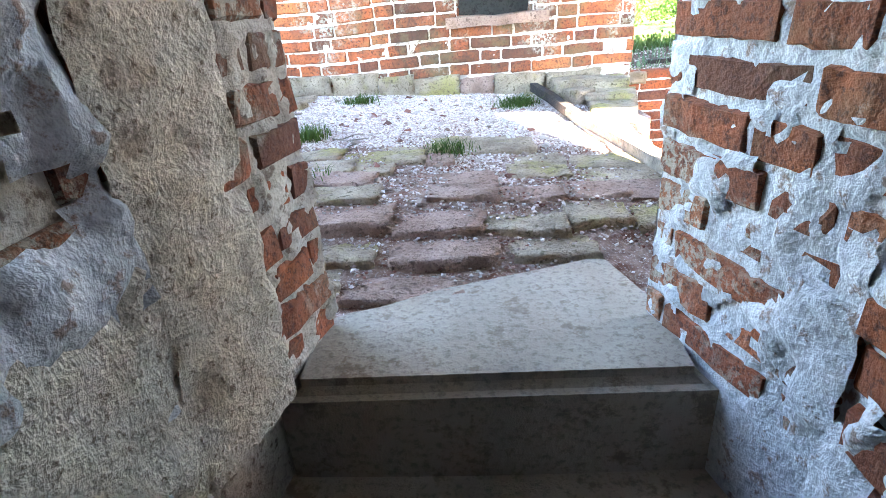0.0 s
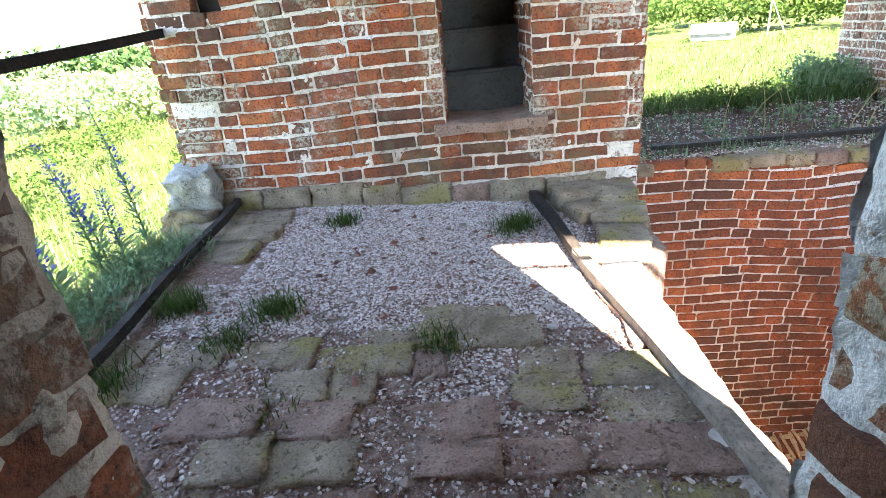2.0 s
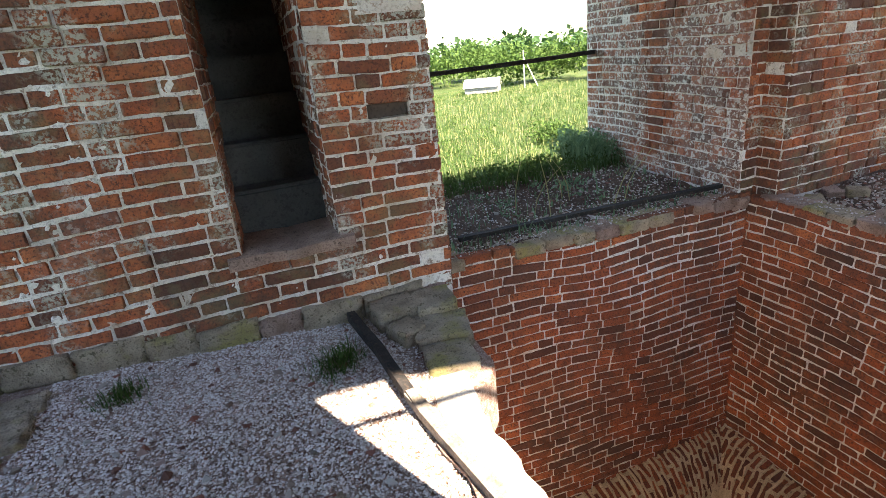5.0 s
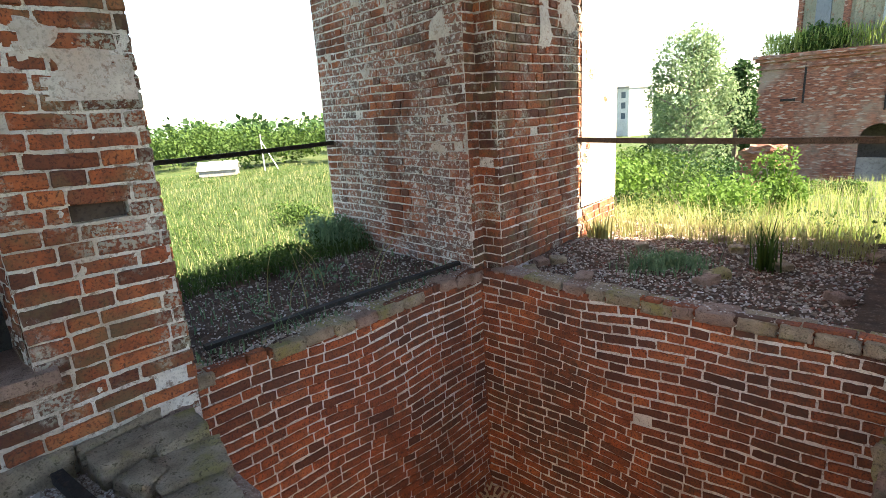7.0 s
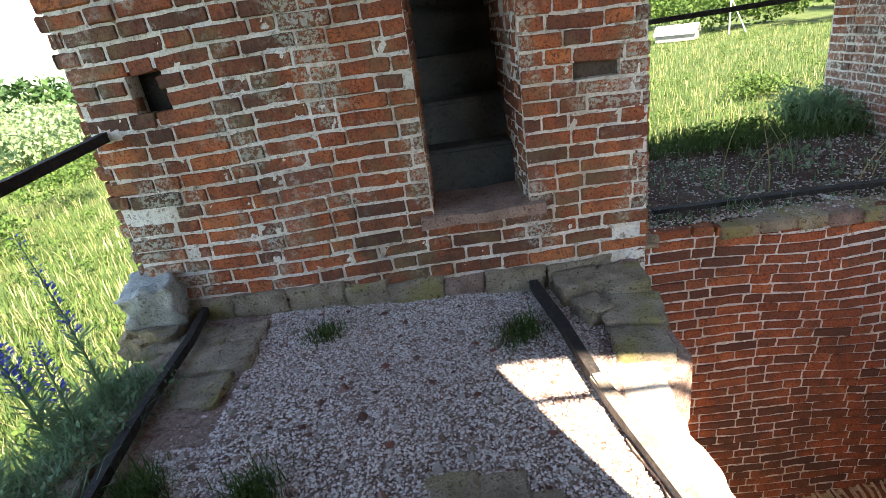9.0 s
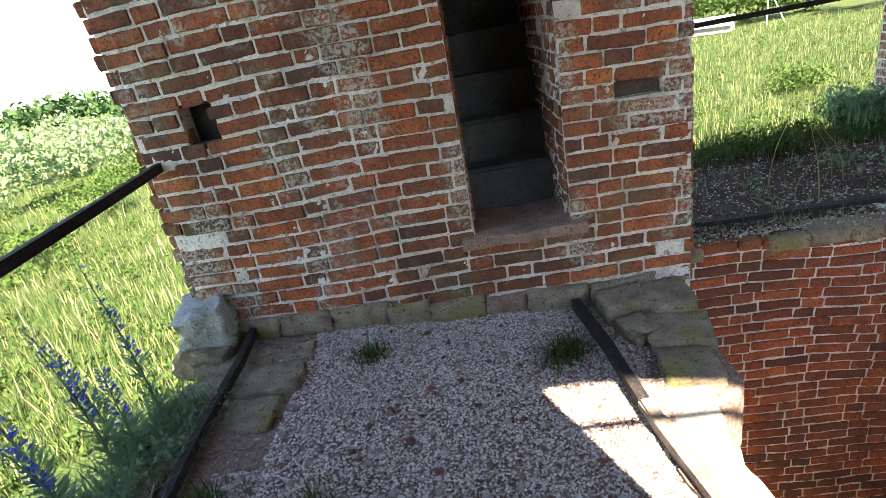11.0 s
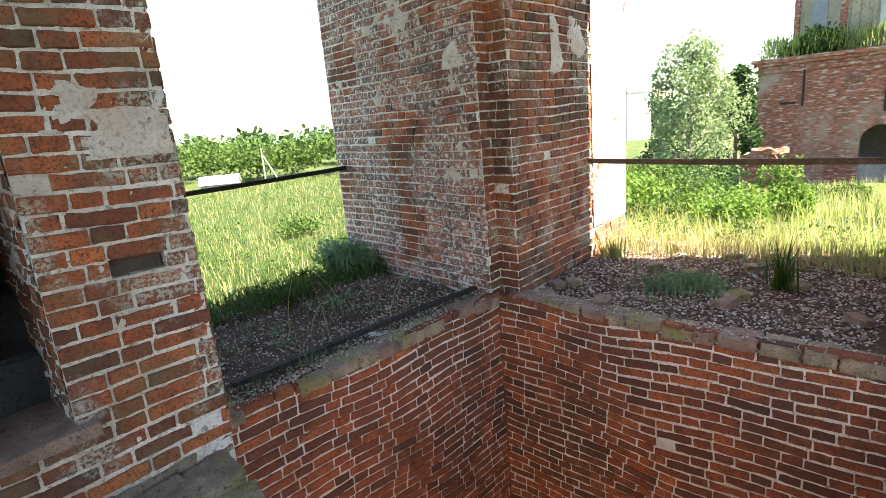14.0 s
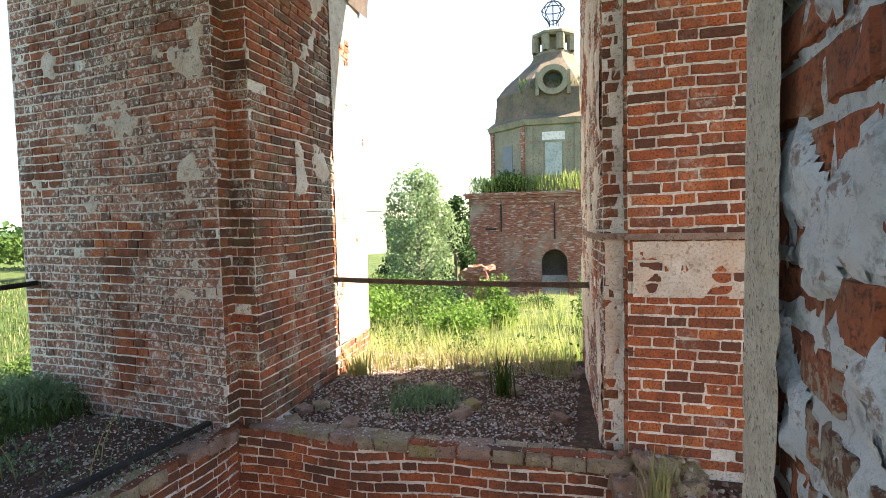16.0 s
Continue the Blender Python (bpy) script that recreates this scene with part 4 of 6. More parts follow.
# base course of the far pier, and the splayed stones at both its ends
x = -1.36
while x < 1.1:
    w = rng.uniform(0.22, 0.38)
    w = min(w, 1.14 - x)
    block(wall_nw, x + w / 2, FACE_B + 0.055, floor_z(x, FACE_B) + 0.045 + rng.uniform(-0.012, 0.012), w - 0.006, 0.18 + rng.uniform(-0.02, 0.035), rng.uniform(0.12, 0.17), rng.uniform(-3, 3), rng.random() < 0.25, rng.uniform(-0.08, 0.08), rng.uniform(-0.06, 0.06))
    x += w
for bx, by, bz, sx, sy, sz, tn in ((0.80, 3.78, 0.04, 0.24, 0.2, 0.13, 4), (1.02, 3.76, 0.03, 0.22, 0.24, 0.14, -6), (0.98, 3.52, -0.005, 0.28, 0.25, 0.12, -12), (0.93, 3.28, -0.04, 0.24, 0.24, 0.13, -8), (0.80, 3.57, 0.02, 0.14, 0.16, 0.1, 20)):
    block(ledge, bx, by, bz, sx, sy, sz, tn)
# crumbling cement lip along the shaft's edge
bm = bmesh.new()
rings = []
for j in range(61):
    y = 1.30 + 1.85 * j / 60
    out = 0.92 + 0.035 * noise.noise(Vector((2, y * 4.5, 0))) + 0.018 * noise.noise(Vector((8, y * 13, 0))) + 0.05 * max(0.0, (y - 2.95) / 0.2)
    top = floor_z(0.85, y) + 0.014 + 0.006 * noise.noise(Vector((3, y * 9, 5)))
    rings.append([bm.verts.new(p) for p in ((0.70, y, top - 0.03), (0.77, y, top - 0.004), (0.84, y, top + 0.004 * noise.noise(Vector((1, y * 20, 0)))), (out - 0.03, y, top - 0.004), (out - 0.006, y, top - 0.018), (out, y, top - 0.05), (out - 0.015, y, top - 0.16), (out - 0.06, y, top - 0.34))])
for a, b in zip(rings, rings[1:]):
    for k in range(7):
        bm.faces.new((a[k], a[k + 1], b[k + 1], b[k]))
for f in bm.faces:
    f.smooth = True
bmesh.ops.recalc_face_normals(bm, faces=bm.faces[:])
part("cement_lip", bm, M_CEMENT, ledge, "pale crumbling cement lip")
for bx, by, sx, sy, tn in ((-0.92, 3.70, 0.20, 0.16, 4), (-1.10, 3.66, 0.18, 0.24, -6), (-0.98, 3.47, 0.32, 0.22, 3), (-1.02, 3.23, 0.30, 0.22, -4)):
    block(ledge, bx, by, 0.05 + rng.uniform(-0.01, 0.01), sx, sy, 0.12, tn, False, rng.uniform(-0.05, 0.05), rng.uniform(-0.06, 0.04))
for i in range(10):
    block(ledge, -1.31 + rng.uniform(-0.03, 0.03), 3.70 - 0.23 * i, 0.03 + rng.uniform(-0.03, 0.02), rng.uniform(0.2, 0.3), 0.22, 0.16, rng.uniform(-14, 14))
pale = empty("corner_stone", label="pale plastered corner stone at the pier's foot", category="stone")
ob = part("block", stone_mesh("corner_stone", 91, rough=0.05, bevel=0.16), M_PALESTONE, pale)
ob.matrix_basis = pose(-1.40, 3.86, 0.27, 4, -8, 8) @ Matrix.Diagonal((0.26, 0.26, 0.24, 1))
ob = part("lower_block", stone_mesh("corner_stone", 92, rough=0.06, bevel=0.16), M_STONE, pale, "dark mossy stone")
ob.matrix_basis = pose(-1.42, 3.84, 0.10, 0, 5, -5) @ Matrix.Diagonal((0.30, 0.30, 0.16, 1))


def over_ledge(r):
    while True:
        x, y = r.uniform(-1.02, 0.88), r.uniform(1.62, 3.90)
        keep = 1.0 if y > 2.5 else 0.16
        if 2.0 < y < 2.5 and 0.0 < x < 0.3:
            keep = 0.8
        if x < -0.84 and y > 2.9 or x > 0.74 and y < 3.1:
            keep = 0.03
        if x > 0.75 and y > 3.1:
            keep *= 0.3
        if r.random() < keep:
            return x, y, floor_z(x, y) + 0.003


def over_slabs(r):
    while True:
        x, y = r.uniform(-1.1, 0.86), r.uniform(1.34, 2.5)
        if noise.noise(Vector((x * 5, y * 5, 3))) > -0.05 or r.random() < 0.15:
            return x, y, floor_z(x, y) + 0.008


scatter("grit", 5000, over_slabs, 0.0055, M_RUBBLE, 33, label="reddish grit and crumbs between the slabs", category="grit")
scatter("gravel", 1300, over_slabs, 0.007, M_PEBBLE, 34, label="pale gravel chips strewn between the slabs", category="gravel")
scatter("gravel", 42000, over_ledge, 0.0064, M_PEBBLE, 3, label="loose pale pinkish gravel chips on the ledge", category="gravel")
scatter("rubble", 260, over_ledge, 0.022, M_RUBBLE, 4, label="scattered bits of brick and mortar on the ledge", category="rubble")

# iron and timber
rail = empty("edge_rail", label="weathered timber rail lying along the shaft's edge", category="rail")
bm = bmesh.new()
bar(bm, (0.575, 3.86, 0.055), (0.665, 3.05, 0.04), 0.045, 0.05, n=4, wobble=0.006)
part("upper_length", bm, M_IRON, rail, "black upper end of the rail")
bm = bmesh.new()
bar(bm, (0.667, 3.05, 0.04), (0.895, 1.50, 0.02), 0.055, 0.045, n=10, wobble=0.006)
bmesh.ops.bevel(bm, geom=[e for e in bm.edges if abs((e.verts[0].co - e.verts[1].co).normalized().y) > 0.9], offset=0.01, segments=2, affect="EDGES")
part("lower_length", bm, M_WOOD, rail)
strip = empty("rusty_strip", label="broken rusty strip beside the timber rail", category="strip")
bm = bmesh.new()
bar(bm, (0.70, 2.74, 0.012), (0.735, 2.36, 0.008), 0.04, 0.014, n=6, wobble=0.014)
part("strip", bm, M_REDSTONE, strip)
bm = bmesh.new()
bar(bm, (-1.19, 3.95, 0.16), (-1.14, 3.2, 0.15), 0.036, 0.042, n=4, wobble=0.008)
bar(bm, (-1.14, 3.2, 0.15), (-1.03, 1.5, 0.14), 0.036, 0.042, n=8, wobble=0.012)
outer = empty("outer_rail", label="black iron bar lying along the outer edge", category="bar")
part("bar", bm, M_IRON, outer)
for nm, a, b, lab, w in (("tie_bar", (-1.38, 3.99, 1.125), (-1.38, 1.22, 0.98), "black iron tie bar across the west opening", 0.045), ("tie_bar", (1.1, 6.45, 1.14), (4.05, 6.45, 1.16), "black iron tie bar across the north opening", 0.045), ("tie_bar", (5.29, 4.2, 1.06), (5.29, 1.45, 1.03), "flat brown iron tie bar across the east opening", 0.05), ("tie_bar", (1.1, -0.2, 3.78), (4.0, -0.2, 3.78), "iron tie bar high in the south arch", 0.035)):
    t = empty(nm, label=lab, category="tie bar")
    t["group"] = "belfry tie bars"
    bm = bmesh.new()
    bar(bm, a, b, 0.03 if w < 0.06 else w, w, sag=0.012, n=8)
    part("bar", bm, M_RUST if "brown" in lab else M_IRON, t)
sill_bar = empty("sill_bar", label="black iron bar lying on the north sill", category="bar")
bm = bmesh.new()
bar(bm, (1.50, 4.60, 0.075), (3.72, 4.42, 0.10), 0.05, 0.03, n=8, wobble=0.01)
part("bar", bm, M_IRON, sill_bar)

# stair door in the far pier
door_sill = empty("door_sill", label="worn reddish stone sill of the stair door", category="sill")
bm = bmesh.new()
box(bm, 0.035, 0.67, FACE_B - 0.045, 4.32, DBZ - 0.065, DBZ)
bmesh.ops.subdivide_edges(bm, edges=bm.edges[:], cuts=5, use_grid_fill=True)
for v in bm.verts:
    v.co += Vector((noise.noise(v.co * 9), noise.noise(v.co * 9 + Vector((3, 0, 0))), noise.noise(v.co * 7 + Vector((0, 5, 0))))) * 0.012
    if v.co.z > DBZ - 0.02:
        v.co.z -= 0.014 * max(0, 1 - abs(v.co.x - 0.36) / 0.25)
part("slab", bm, M_REDSTONE, door_sill)
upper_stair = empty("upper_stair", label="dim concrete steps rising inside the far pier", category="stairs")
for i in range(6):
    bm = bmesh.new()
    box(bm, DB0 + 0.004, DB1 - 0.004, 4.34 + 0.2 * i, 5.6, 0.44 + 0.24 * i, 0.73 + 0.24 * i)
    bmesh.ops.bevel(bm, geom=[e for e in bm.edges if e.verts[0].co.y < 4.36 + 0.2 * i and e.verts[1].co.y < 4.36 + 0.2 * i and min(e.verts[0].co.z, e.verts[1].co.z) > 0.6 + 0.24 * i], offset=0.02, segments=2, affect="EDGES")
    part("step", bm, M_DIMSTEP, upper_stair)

# rims of the shaft: worn edging stones, earth and rubble behind them
for par, ax, c, lo, hi in ((bpy.data.objects["wall_shaft_north"], 0, 4.37, 1.2, 3.72), (bpy.data.objects["wall_shaft_east"], 1, 3.90, 1.32, 4.1)):
    s = lo
    while s < hi:
        w = rng.uniform(0.14, 0.27)
        xx, yy = (s + w / 2, c - 0.035 * (s - 1.2)) if ax == 0 else (c + rng.uniform(-0.01, 0.01), s + w / 2)
        if rng.random() > 0.06:
            block(par, xx, yy, 0.012 + rng.uniform(-0.012, 0.014), *((w - 0.012, 0.2, 0.085) if ax == 0 else (0.2, w - 0.012, 0.085)), rng.uniform(-3, 3), rng.random() < 0.3)
        s += w


def on_north(r):
    x, y = r.uniform(1.22, 3.9), 4.36 + (r.random() ** 1.7) * 2.0
    return x, y, sill_z(x, y) + 0.004


def on_east(r):
    x, y = 3.95 + r.random() * 2.3, r.uniform(1.62, 4.05)
    return x, y, sill_z(x, y) + 0.005


scatter("gravel", 4200, on_north, 0.0085, M_PEBBLE, 5, label="gravel chips and grit on the north sill", category="gravel")
scatter("rubble", 420, on_north, 0.022, M_RUBBLE, 6, label="bits of brick and mortar on the north sill", category="rubble")
def on_rims(r):
    if r.random() < 0.5:
        x = r.uniform(1.3, 3.7)
        return x, 4.37 - 0.035 * (x - 1.2) + r.uniform(-0.07, 0.09), 0.062
    return 3.90 + r.uniform(-0.07, 0.09), r.uniform(1.4, 4.1), 0.062


scatter("gravel", 900, on_rims, 0.008, M_PEBBLE, 9, label="pale mortar crumbs lying on the shaft's rim", category="gravel")
scatter("gravel", 4500, on_east, 0.010, M_PEBBLE, 7, label="gravel and mortar crumbs on the east sill", category="gravel")
scatter("rubble", 3200, on_east, 0.017, M_RUBBLE, 8, label="broken brick rubble on the east sill", category="rubble")
for i in range(16):
    x, y, z = on_east(rng)
    lb = empty("loose_brick", (x, y, z + 0.02), label="broken mossy brick lying on the east sill", category="brick", group="loose bricks on the sill")
    me = rng.choice(STONES if rng.random() < 0.5 else REDS)
    ob = new("body", me)
    ob.parent = lb
    ob.matrix_basis = pose(0, 0, 0, rng.uniform(-8, 8), rng.uniform(-8, 8), rng.uniform(0, 180)) @ Matrix.Diagonal((rng.uniform(0.09, 0.2), 0.11, 0.065, 1))

# the brick groin at the bottom of the shaft: two curved fans of bricks meeting in the corner
vault = empty("shaft_vault", label="sloping brick vault backs at the bottom of the shaft", category="vault", kind="structure")
bm = bmesh.new()
n = 14
for side in (0, 1):
    rows = []
    for j in range(n + 1):
        t = j / n
        row = []
        for i in range(n + 1):
            s = i / n
            drop = 0.45 * (s * 0.9 + (1 - t) * 0.0) + 0.55 * t * t
            if side == 0:
                p = (3.80 - 2.7 * s, 4.25 - 1.0 * t * (0.25 + s), -2.15 - drop * 0.9)
            else:
                p = (3.80 - 1.0 * t * (0.25 + s), 4.25 - 2.9 * s, -2.15 - drop * 0.9)
            row.append(bm.verts.new(p))
        rows.append(row)
    for j in range(n):
        for i in range(n):
            bm.faces.new((rows[j][i], rows[j][i + 1], rows[j + 1][i + 1], rows[j + 1][i]))
bmesh.ops.recalc_face_normals(bm, faces=bm.faces[:])
part("bedding", bm, M_VAULT, vault)
variants = brick_variants(M_VAULTBRICK)
FAN = 48


def fan(side, u, t):
    """A place on a vault back: u runs along the shaft's wall from the corner, t away from the wall."""
    reach = 0.25 + u
    z = -2.15 - 0.9 * (0.405 * u + 0.55 * t * t)
    return Vector((3.80 - 2.7 * u - 0.10 * t * t, 4.25 - reach * t, z) if side == 0 else (3.80 - reach * t, 4.25 - 2.9 * u - 0.10 * t * t, z))


for side in (0, 1):
    for i in range(FAN):
        for j in range(3):
            u, t = (i + 0.5) / FAN, (j + 0.35 + 0.3 * (i % 2)) / 3.2
            p, q = fan(side, u, t - 0.13), fan(side, u, t + 0.13)
            along = (q - p).normalized()
            across = (fan(side, u + 0.01, t) - fan(side, u - 0.01, t)).normalized()
            up = along.cross(across)
            if up.z < 0:
                across, up = -across, -up
            ob = new("brick", rng.choice(variants["long"]))
            ob.parent = vault
            ob.matrix_basis = Matrix.Translation((p + q) / 2 - up * 0.012) @ Matrix((along, up, along.cross(up))).transposed().to_4x4() @ Matrix.Diagonal(((q - p).length, 0.06, 0.042, 1))
bm = bmesh.new()
ribs = random.Random(12)
for side in (0, 1):
    for i in range(FAN + 1):
        bend = [ribs.uniform(-0.3, 0.3) / FAN for _ in range(8)]
        pts = [fan(side, max(0.0, i / FAN + bend[k]), k / 7) + Vector((0, 0, 0.016)) for k in range(8)]
        tube(bm, pts, [ribs.uniform(0.007, 0.015) for _ in range(8)], 5)
part("mortar_ribs", bm, M_VAULT, vault, "tan mortar ridges between the vault bricks")["kind"] = "stuff"


# ---- plants on the masonry ----
def tuft(name, x, y, z, n, length, width, spread, material, label, seed, lean=0.6):
    t = empty(name, (x, y, z), label=label, category="weed")
    blades("leaves", n, lambda r: (r.gauss(0, spread), r.gauss(0, spread), 0.0), length, width, material, seed, lean, t)
    return t


for i, (x, y, n, l) in enumerate(((-0.51, 3.61, 90, 0.045), (0.45, 3.49, 130, 0.05), (0.38, 3.42, 60, 0.04), (-0.98, 2.70, 130, 0.07), (-0.58, 2.65, 110, 0.06), (0.06, 2.41, 70, 0.045), (-0.70, 2.44, 60, 0.05), (-1.0, 2.2, 60, 0.06), (-0.45, 2.05, 30, 0.03))):
    tuft("weed", x, y, floor_z(x, y) + 0.006, n * 3, l, 0.0045, 0.05, M_LEAF, "small dark green weed growing in the gravel", 100 + i, 1.6)
twig = empty("dry_twig", (-0.35, 2.52, floor_z(-0.35, 2.52) + 0.012), label="dry grey twig lying on the gravel", category="twig")
bm = bmesh.new()
for pts in (((-0.12, 0.14, 0.0), (-0.02, 0.03, 0.012), (0.06, -0.06, 0.0)), ((-0.02, 0.03, 0.012), (0.07, 0.02, 0.02)), ((-0.07, 0.08, 0.006), (-0.01, 0.10, 0.02), (0.03, 0.14, 0.01)), ((0.02, -0.02, 0.008), (0.0, -0.09, 0.014))):
    tube(bm, pts, [0.004, 0.003, 0.0015][:len(pts)], 4)
part("branchwork", bm, M_WOOD, twig)


def bugloss(x, y, z, h, lean_x, lean_y, seed):
    """A spike of blue flowers on a leafy stem."""
    r = random.Random(seed)
    p = empty("viper_bugloss", (x, y, z), label="tall blue-flowered weed on the outer edge", category="flower", group="blue flower spikes")
    pts = [(lean_x * t * t, lean_y * t * t, h * t) for t in (0, 0.25, 0.5, 0.75, 1.0)]
    bm = bmesh.new()
    tube(bm, pts, [0.006, 0.005, 0.0045, 0.004, 0.002], 5)
    part("stem", bm, M_STALK, p)
    verts, faces, fv, ff = [], [], [], []
    for i in range(230):
        t = r.random()
        c = Vector((lean_x * t * t, lean_y * t * t, h * t))
        a = r.uniform(0, 6.28)
        flower = t > 0.42
        l = (0.016 + 0.026 * (1 - t)) if flower else r.uniform(0.04, 0.10)
        d = Vector((math.cos(a), math.sin(a), 0.5))
        w = l * (0.55 if flower else 0.16)
        side = Vector((-math.sin(a), math.cos(a), 0.2))
        v, f = (fv, ff) if flower and i % 3 else (verts, faces)
        b = len(v)
        o = c + d * (0.012 if flower else 0.0)
        v += [tuple(o), tuple(o + d * l * 0.6 + side * w / 2), tuple(o + d * l), tuple(o + d * l * 0.6 - side * w / 2)]
        f.append([b, b + 1, b + 2, b + 3])
    for nm, v, f, m in (("leaves", verts, faces, M_STALK), ("flowers", fv, ff, M_BLUE)):
        me = bpy.data.meshes.new(nm)
        me.from_pydata(v, [], f)
        part(nm, me, m, p, "violet-blue florets" if nm == "flowers" else "")["kind"] = "stuff"


for i, (x, y, h, lx, ly) in enumerate(((-1.42, 3.28, 0.62, -0.10, 0.05), (-1.52, 3.10, 0.50, -0.16, 0.02), (-1.50, 3.02, 0.44, -0.12, 0.06), (-1.40, 3.05, 0.34, -0.04, 0.05), (-1.56, 2.80, 0.50, -0.18, 0.03), (-1.46, 2.72, 0.30, -0.10, 0.0), (-1.60, 2.62, 0.46, -0.2, 0.0), (-1.62, 2.50, 0.50, -0.22, 0.0), (-1.60, 2.36, 0.42, -0.2, -0.04), (-1.58, 2.26, 0.36, -0.15, -0.05), (-1.52, 2.2, 0.32, -0.1, -0.03), (-1.64, 2.42, 0.38, -0.2, -0.02))):
    bugloss(x, y, floor_z(x, y) - 0.03, h * 1.25, lx, ly, 200 + i)


def on_outer_edge(r):
    y = r.uniform(1.7, 3.4)
    x = -1.37 + r.gauss(0, 0.10)
    return x, y, floor_z(x, y) - 0.04 - max(0, -1.45 - x) * 0.5


blades("edge_weeds", 3600, on_outer_edge, 0.13, 0.007, M_STALK, 41, 1.5, label="tangled grey-green weeds along the outer edge", category="weeds")


def on_north_edge(r):
    x, y = r.uniform(1.2, 3.95), 5.75 + r.random() * 0.85
    return x, y, sill_z(x, y) - 0.01


blades("sill_weeds", 2400, on_north_edge, 0.13, 0.010, M_GRASS, 42, 1.2, label="shaded green weeds at the north sill's edge", category="weeds")
blades("sill_weeds", 900, lambda r: (lambda x, y: (x, y, sill_z(x, y)))(3.85 + r.gauss(0, 0.12), 6.35 + r.gauss(0, 0.2)), 0.26, 0.016, M_STALK, 43, 0.8, label="bushy weeds against the pier's outer foot", category="weeds")
blades("sill_weeds", 700, on_north, 0.08, 0.01, M_STALK, 44, 0.9, label="sparse low weeds on the north sill", category="weeds")
blades("sill_weeds", 700, lambda r: (lambda x, y: (x, y, sill_z(x, y)))(4.75 + r.gauss(0, 0.16), 2.95 + r.gauss(0, 0.18)), 0.10, 0.01, M_STALK, 45, 0.8, label="low green weed among the rubble", category="weeds")
blades("dry_grass", 1500, lambda r: (lambda x, y: (x, y, sill_z(x, y)))(5.6 + r.random() * 0.75, r.uniform(1.65, 4.1)), 0.22, 0.008, M_DRYGRASS, 46, 0.8, label="dry grass on the sunlit sill edge", category="grass")
for i in range(7):
    x, y = rng.uniform(2.2, 3.6), rng.uniform(4.5, 5.3)
    st = empty("dead_stem", (x, y, sill_z(x, y)), label="thin dry stem standing on the north sill", category="stem", group="dry stems")
    bm = bmesh.new()
    h = rng.uniform(0.3, 0.6)
    lx, ly = rng.uniform(-0.35, 0.35), rng.uniform(-0.2, 0.2)
    tube(bm, [(lx * t * t, ly * t * t, h * t) for t in (0, 0.3, 0.6, 1)], [0.004, 0.0035, 0.003, 0.0015], 4)
    part("stalk", bm, M_DRYGRASS, st)
tuft("weed", 5.15, 2.30, sill_z(5.15, 2.3), 60, 0.36, 0.02, 0.05, M_LEAF, "leafy green weed at the sunlit edge", 150, 0.5)
tuft("weed", 5.40, 3.92, sill_z(5.4, 3.9), 80, 0.26, 0.02, 0.06, M_DRYGRASS, "yellowing weed at the pier's sunlit foot", 151, 0.7)


# leafy weeds
def leafy(name, blobs, leaf, material, label, seed):
    return tagged(part(name, foliage(blobs, leaf, seed), material), label, "weeds", kind="stuff")


r = random.Random(77)
leafy("leafy_weeds", [((-1.35 + r.gauss(0, 0.09), r.uniform(1.9, 3.3), 0.06 + r.uniform(0, 0.09)), (0.12, 0.13, 0.09), 110) for _ in range(20)], 0.024, M_STALK, "grey-green leafy weeds tangled over the outer bar", 78)
leafy("leafy_weeds", [((r.uniform(1.3, 3.9), r.uniform(5.9, 6.6), 0.05 + r.uniform(0, 0.08)), (0.18, 0.18, 0.09), 130) for _ in range(22)], 0.035, M_LEAF, "shaded leafy weeds along the north sill's edge", 79)
leafy("leafy_weeds", [((3.78 + r.gauss(0, 0.1), 6.45 + r.gauss(0, 0.15), 0.10 + r.uniform(0, 0.16)), (0.14, 0.16, 0.12), 130) for _ in range(8)], 0.04, M_STALK, "leafy weeds heaped at the pier's outer foot", 80)
leafy("leafy_weeds", [((r.uniform(2.0, 3.2), r.uniform(4.9, 5.8), 0.06), (0.08, 0.08, 0.05), 40) for _ in range(9)], 0.03, M_STALK, "small leafy weeds on the north sill", 81)
leafy("leafy_weeds", [((4.8 + r.gauss(0, 0.15), 2.95 + r.gauss(0, 0.2), 0.07), (0.1, 0.12, 0.06), 60) for _ in range(8)], 0.03, M_STALK, "low leafy weeds among the rubble", 82)
leafy("leafy_weeds", [((6.35 + r.uniform(0, 0.5), r.uniform(1.5, 4.2), -0.05 + r.uniform(0, 0.2)), (0.18, 0.2, 0.16), 70) for _ in range(16)], 0.045, M_GRASS, "sunlit leafy weeds beyond the east sill", 83)


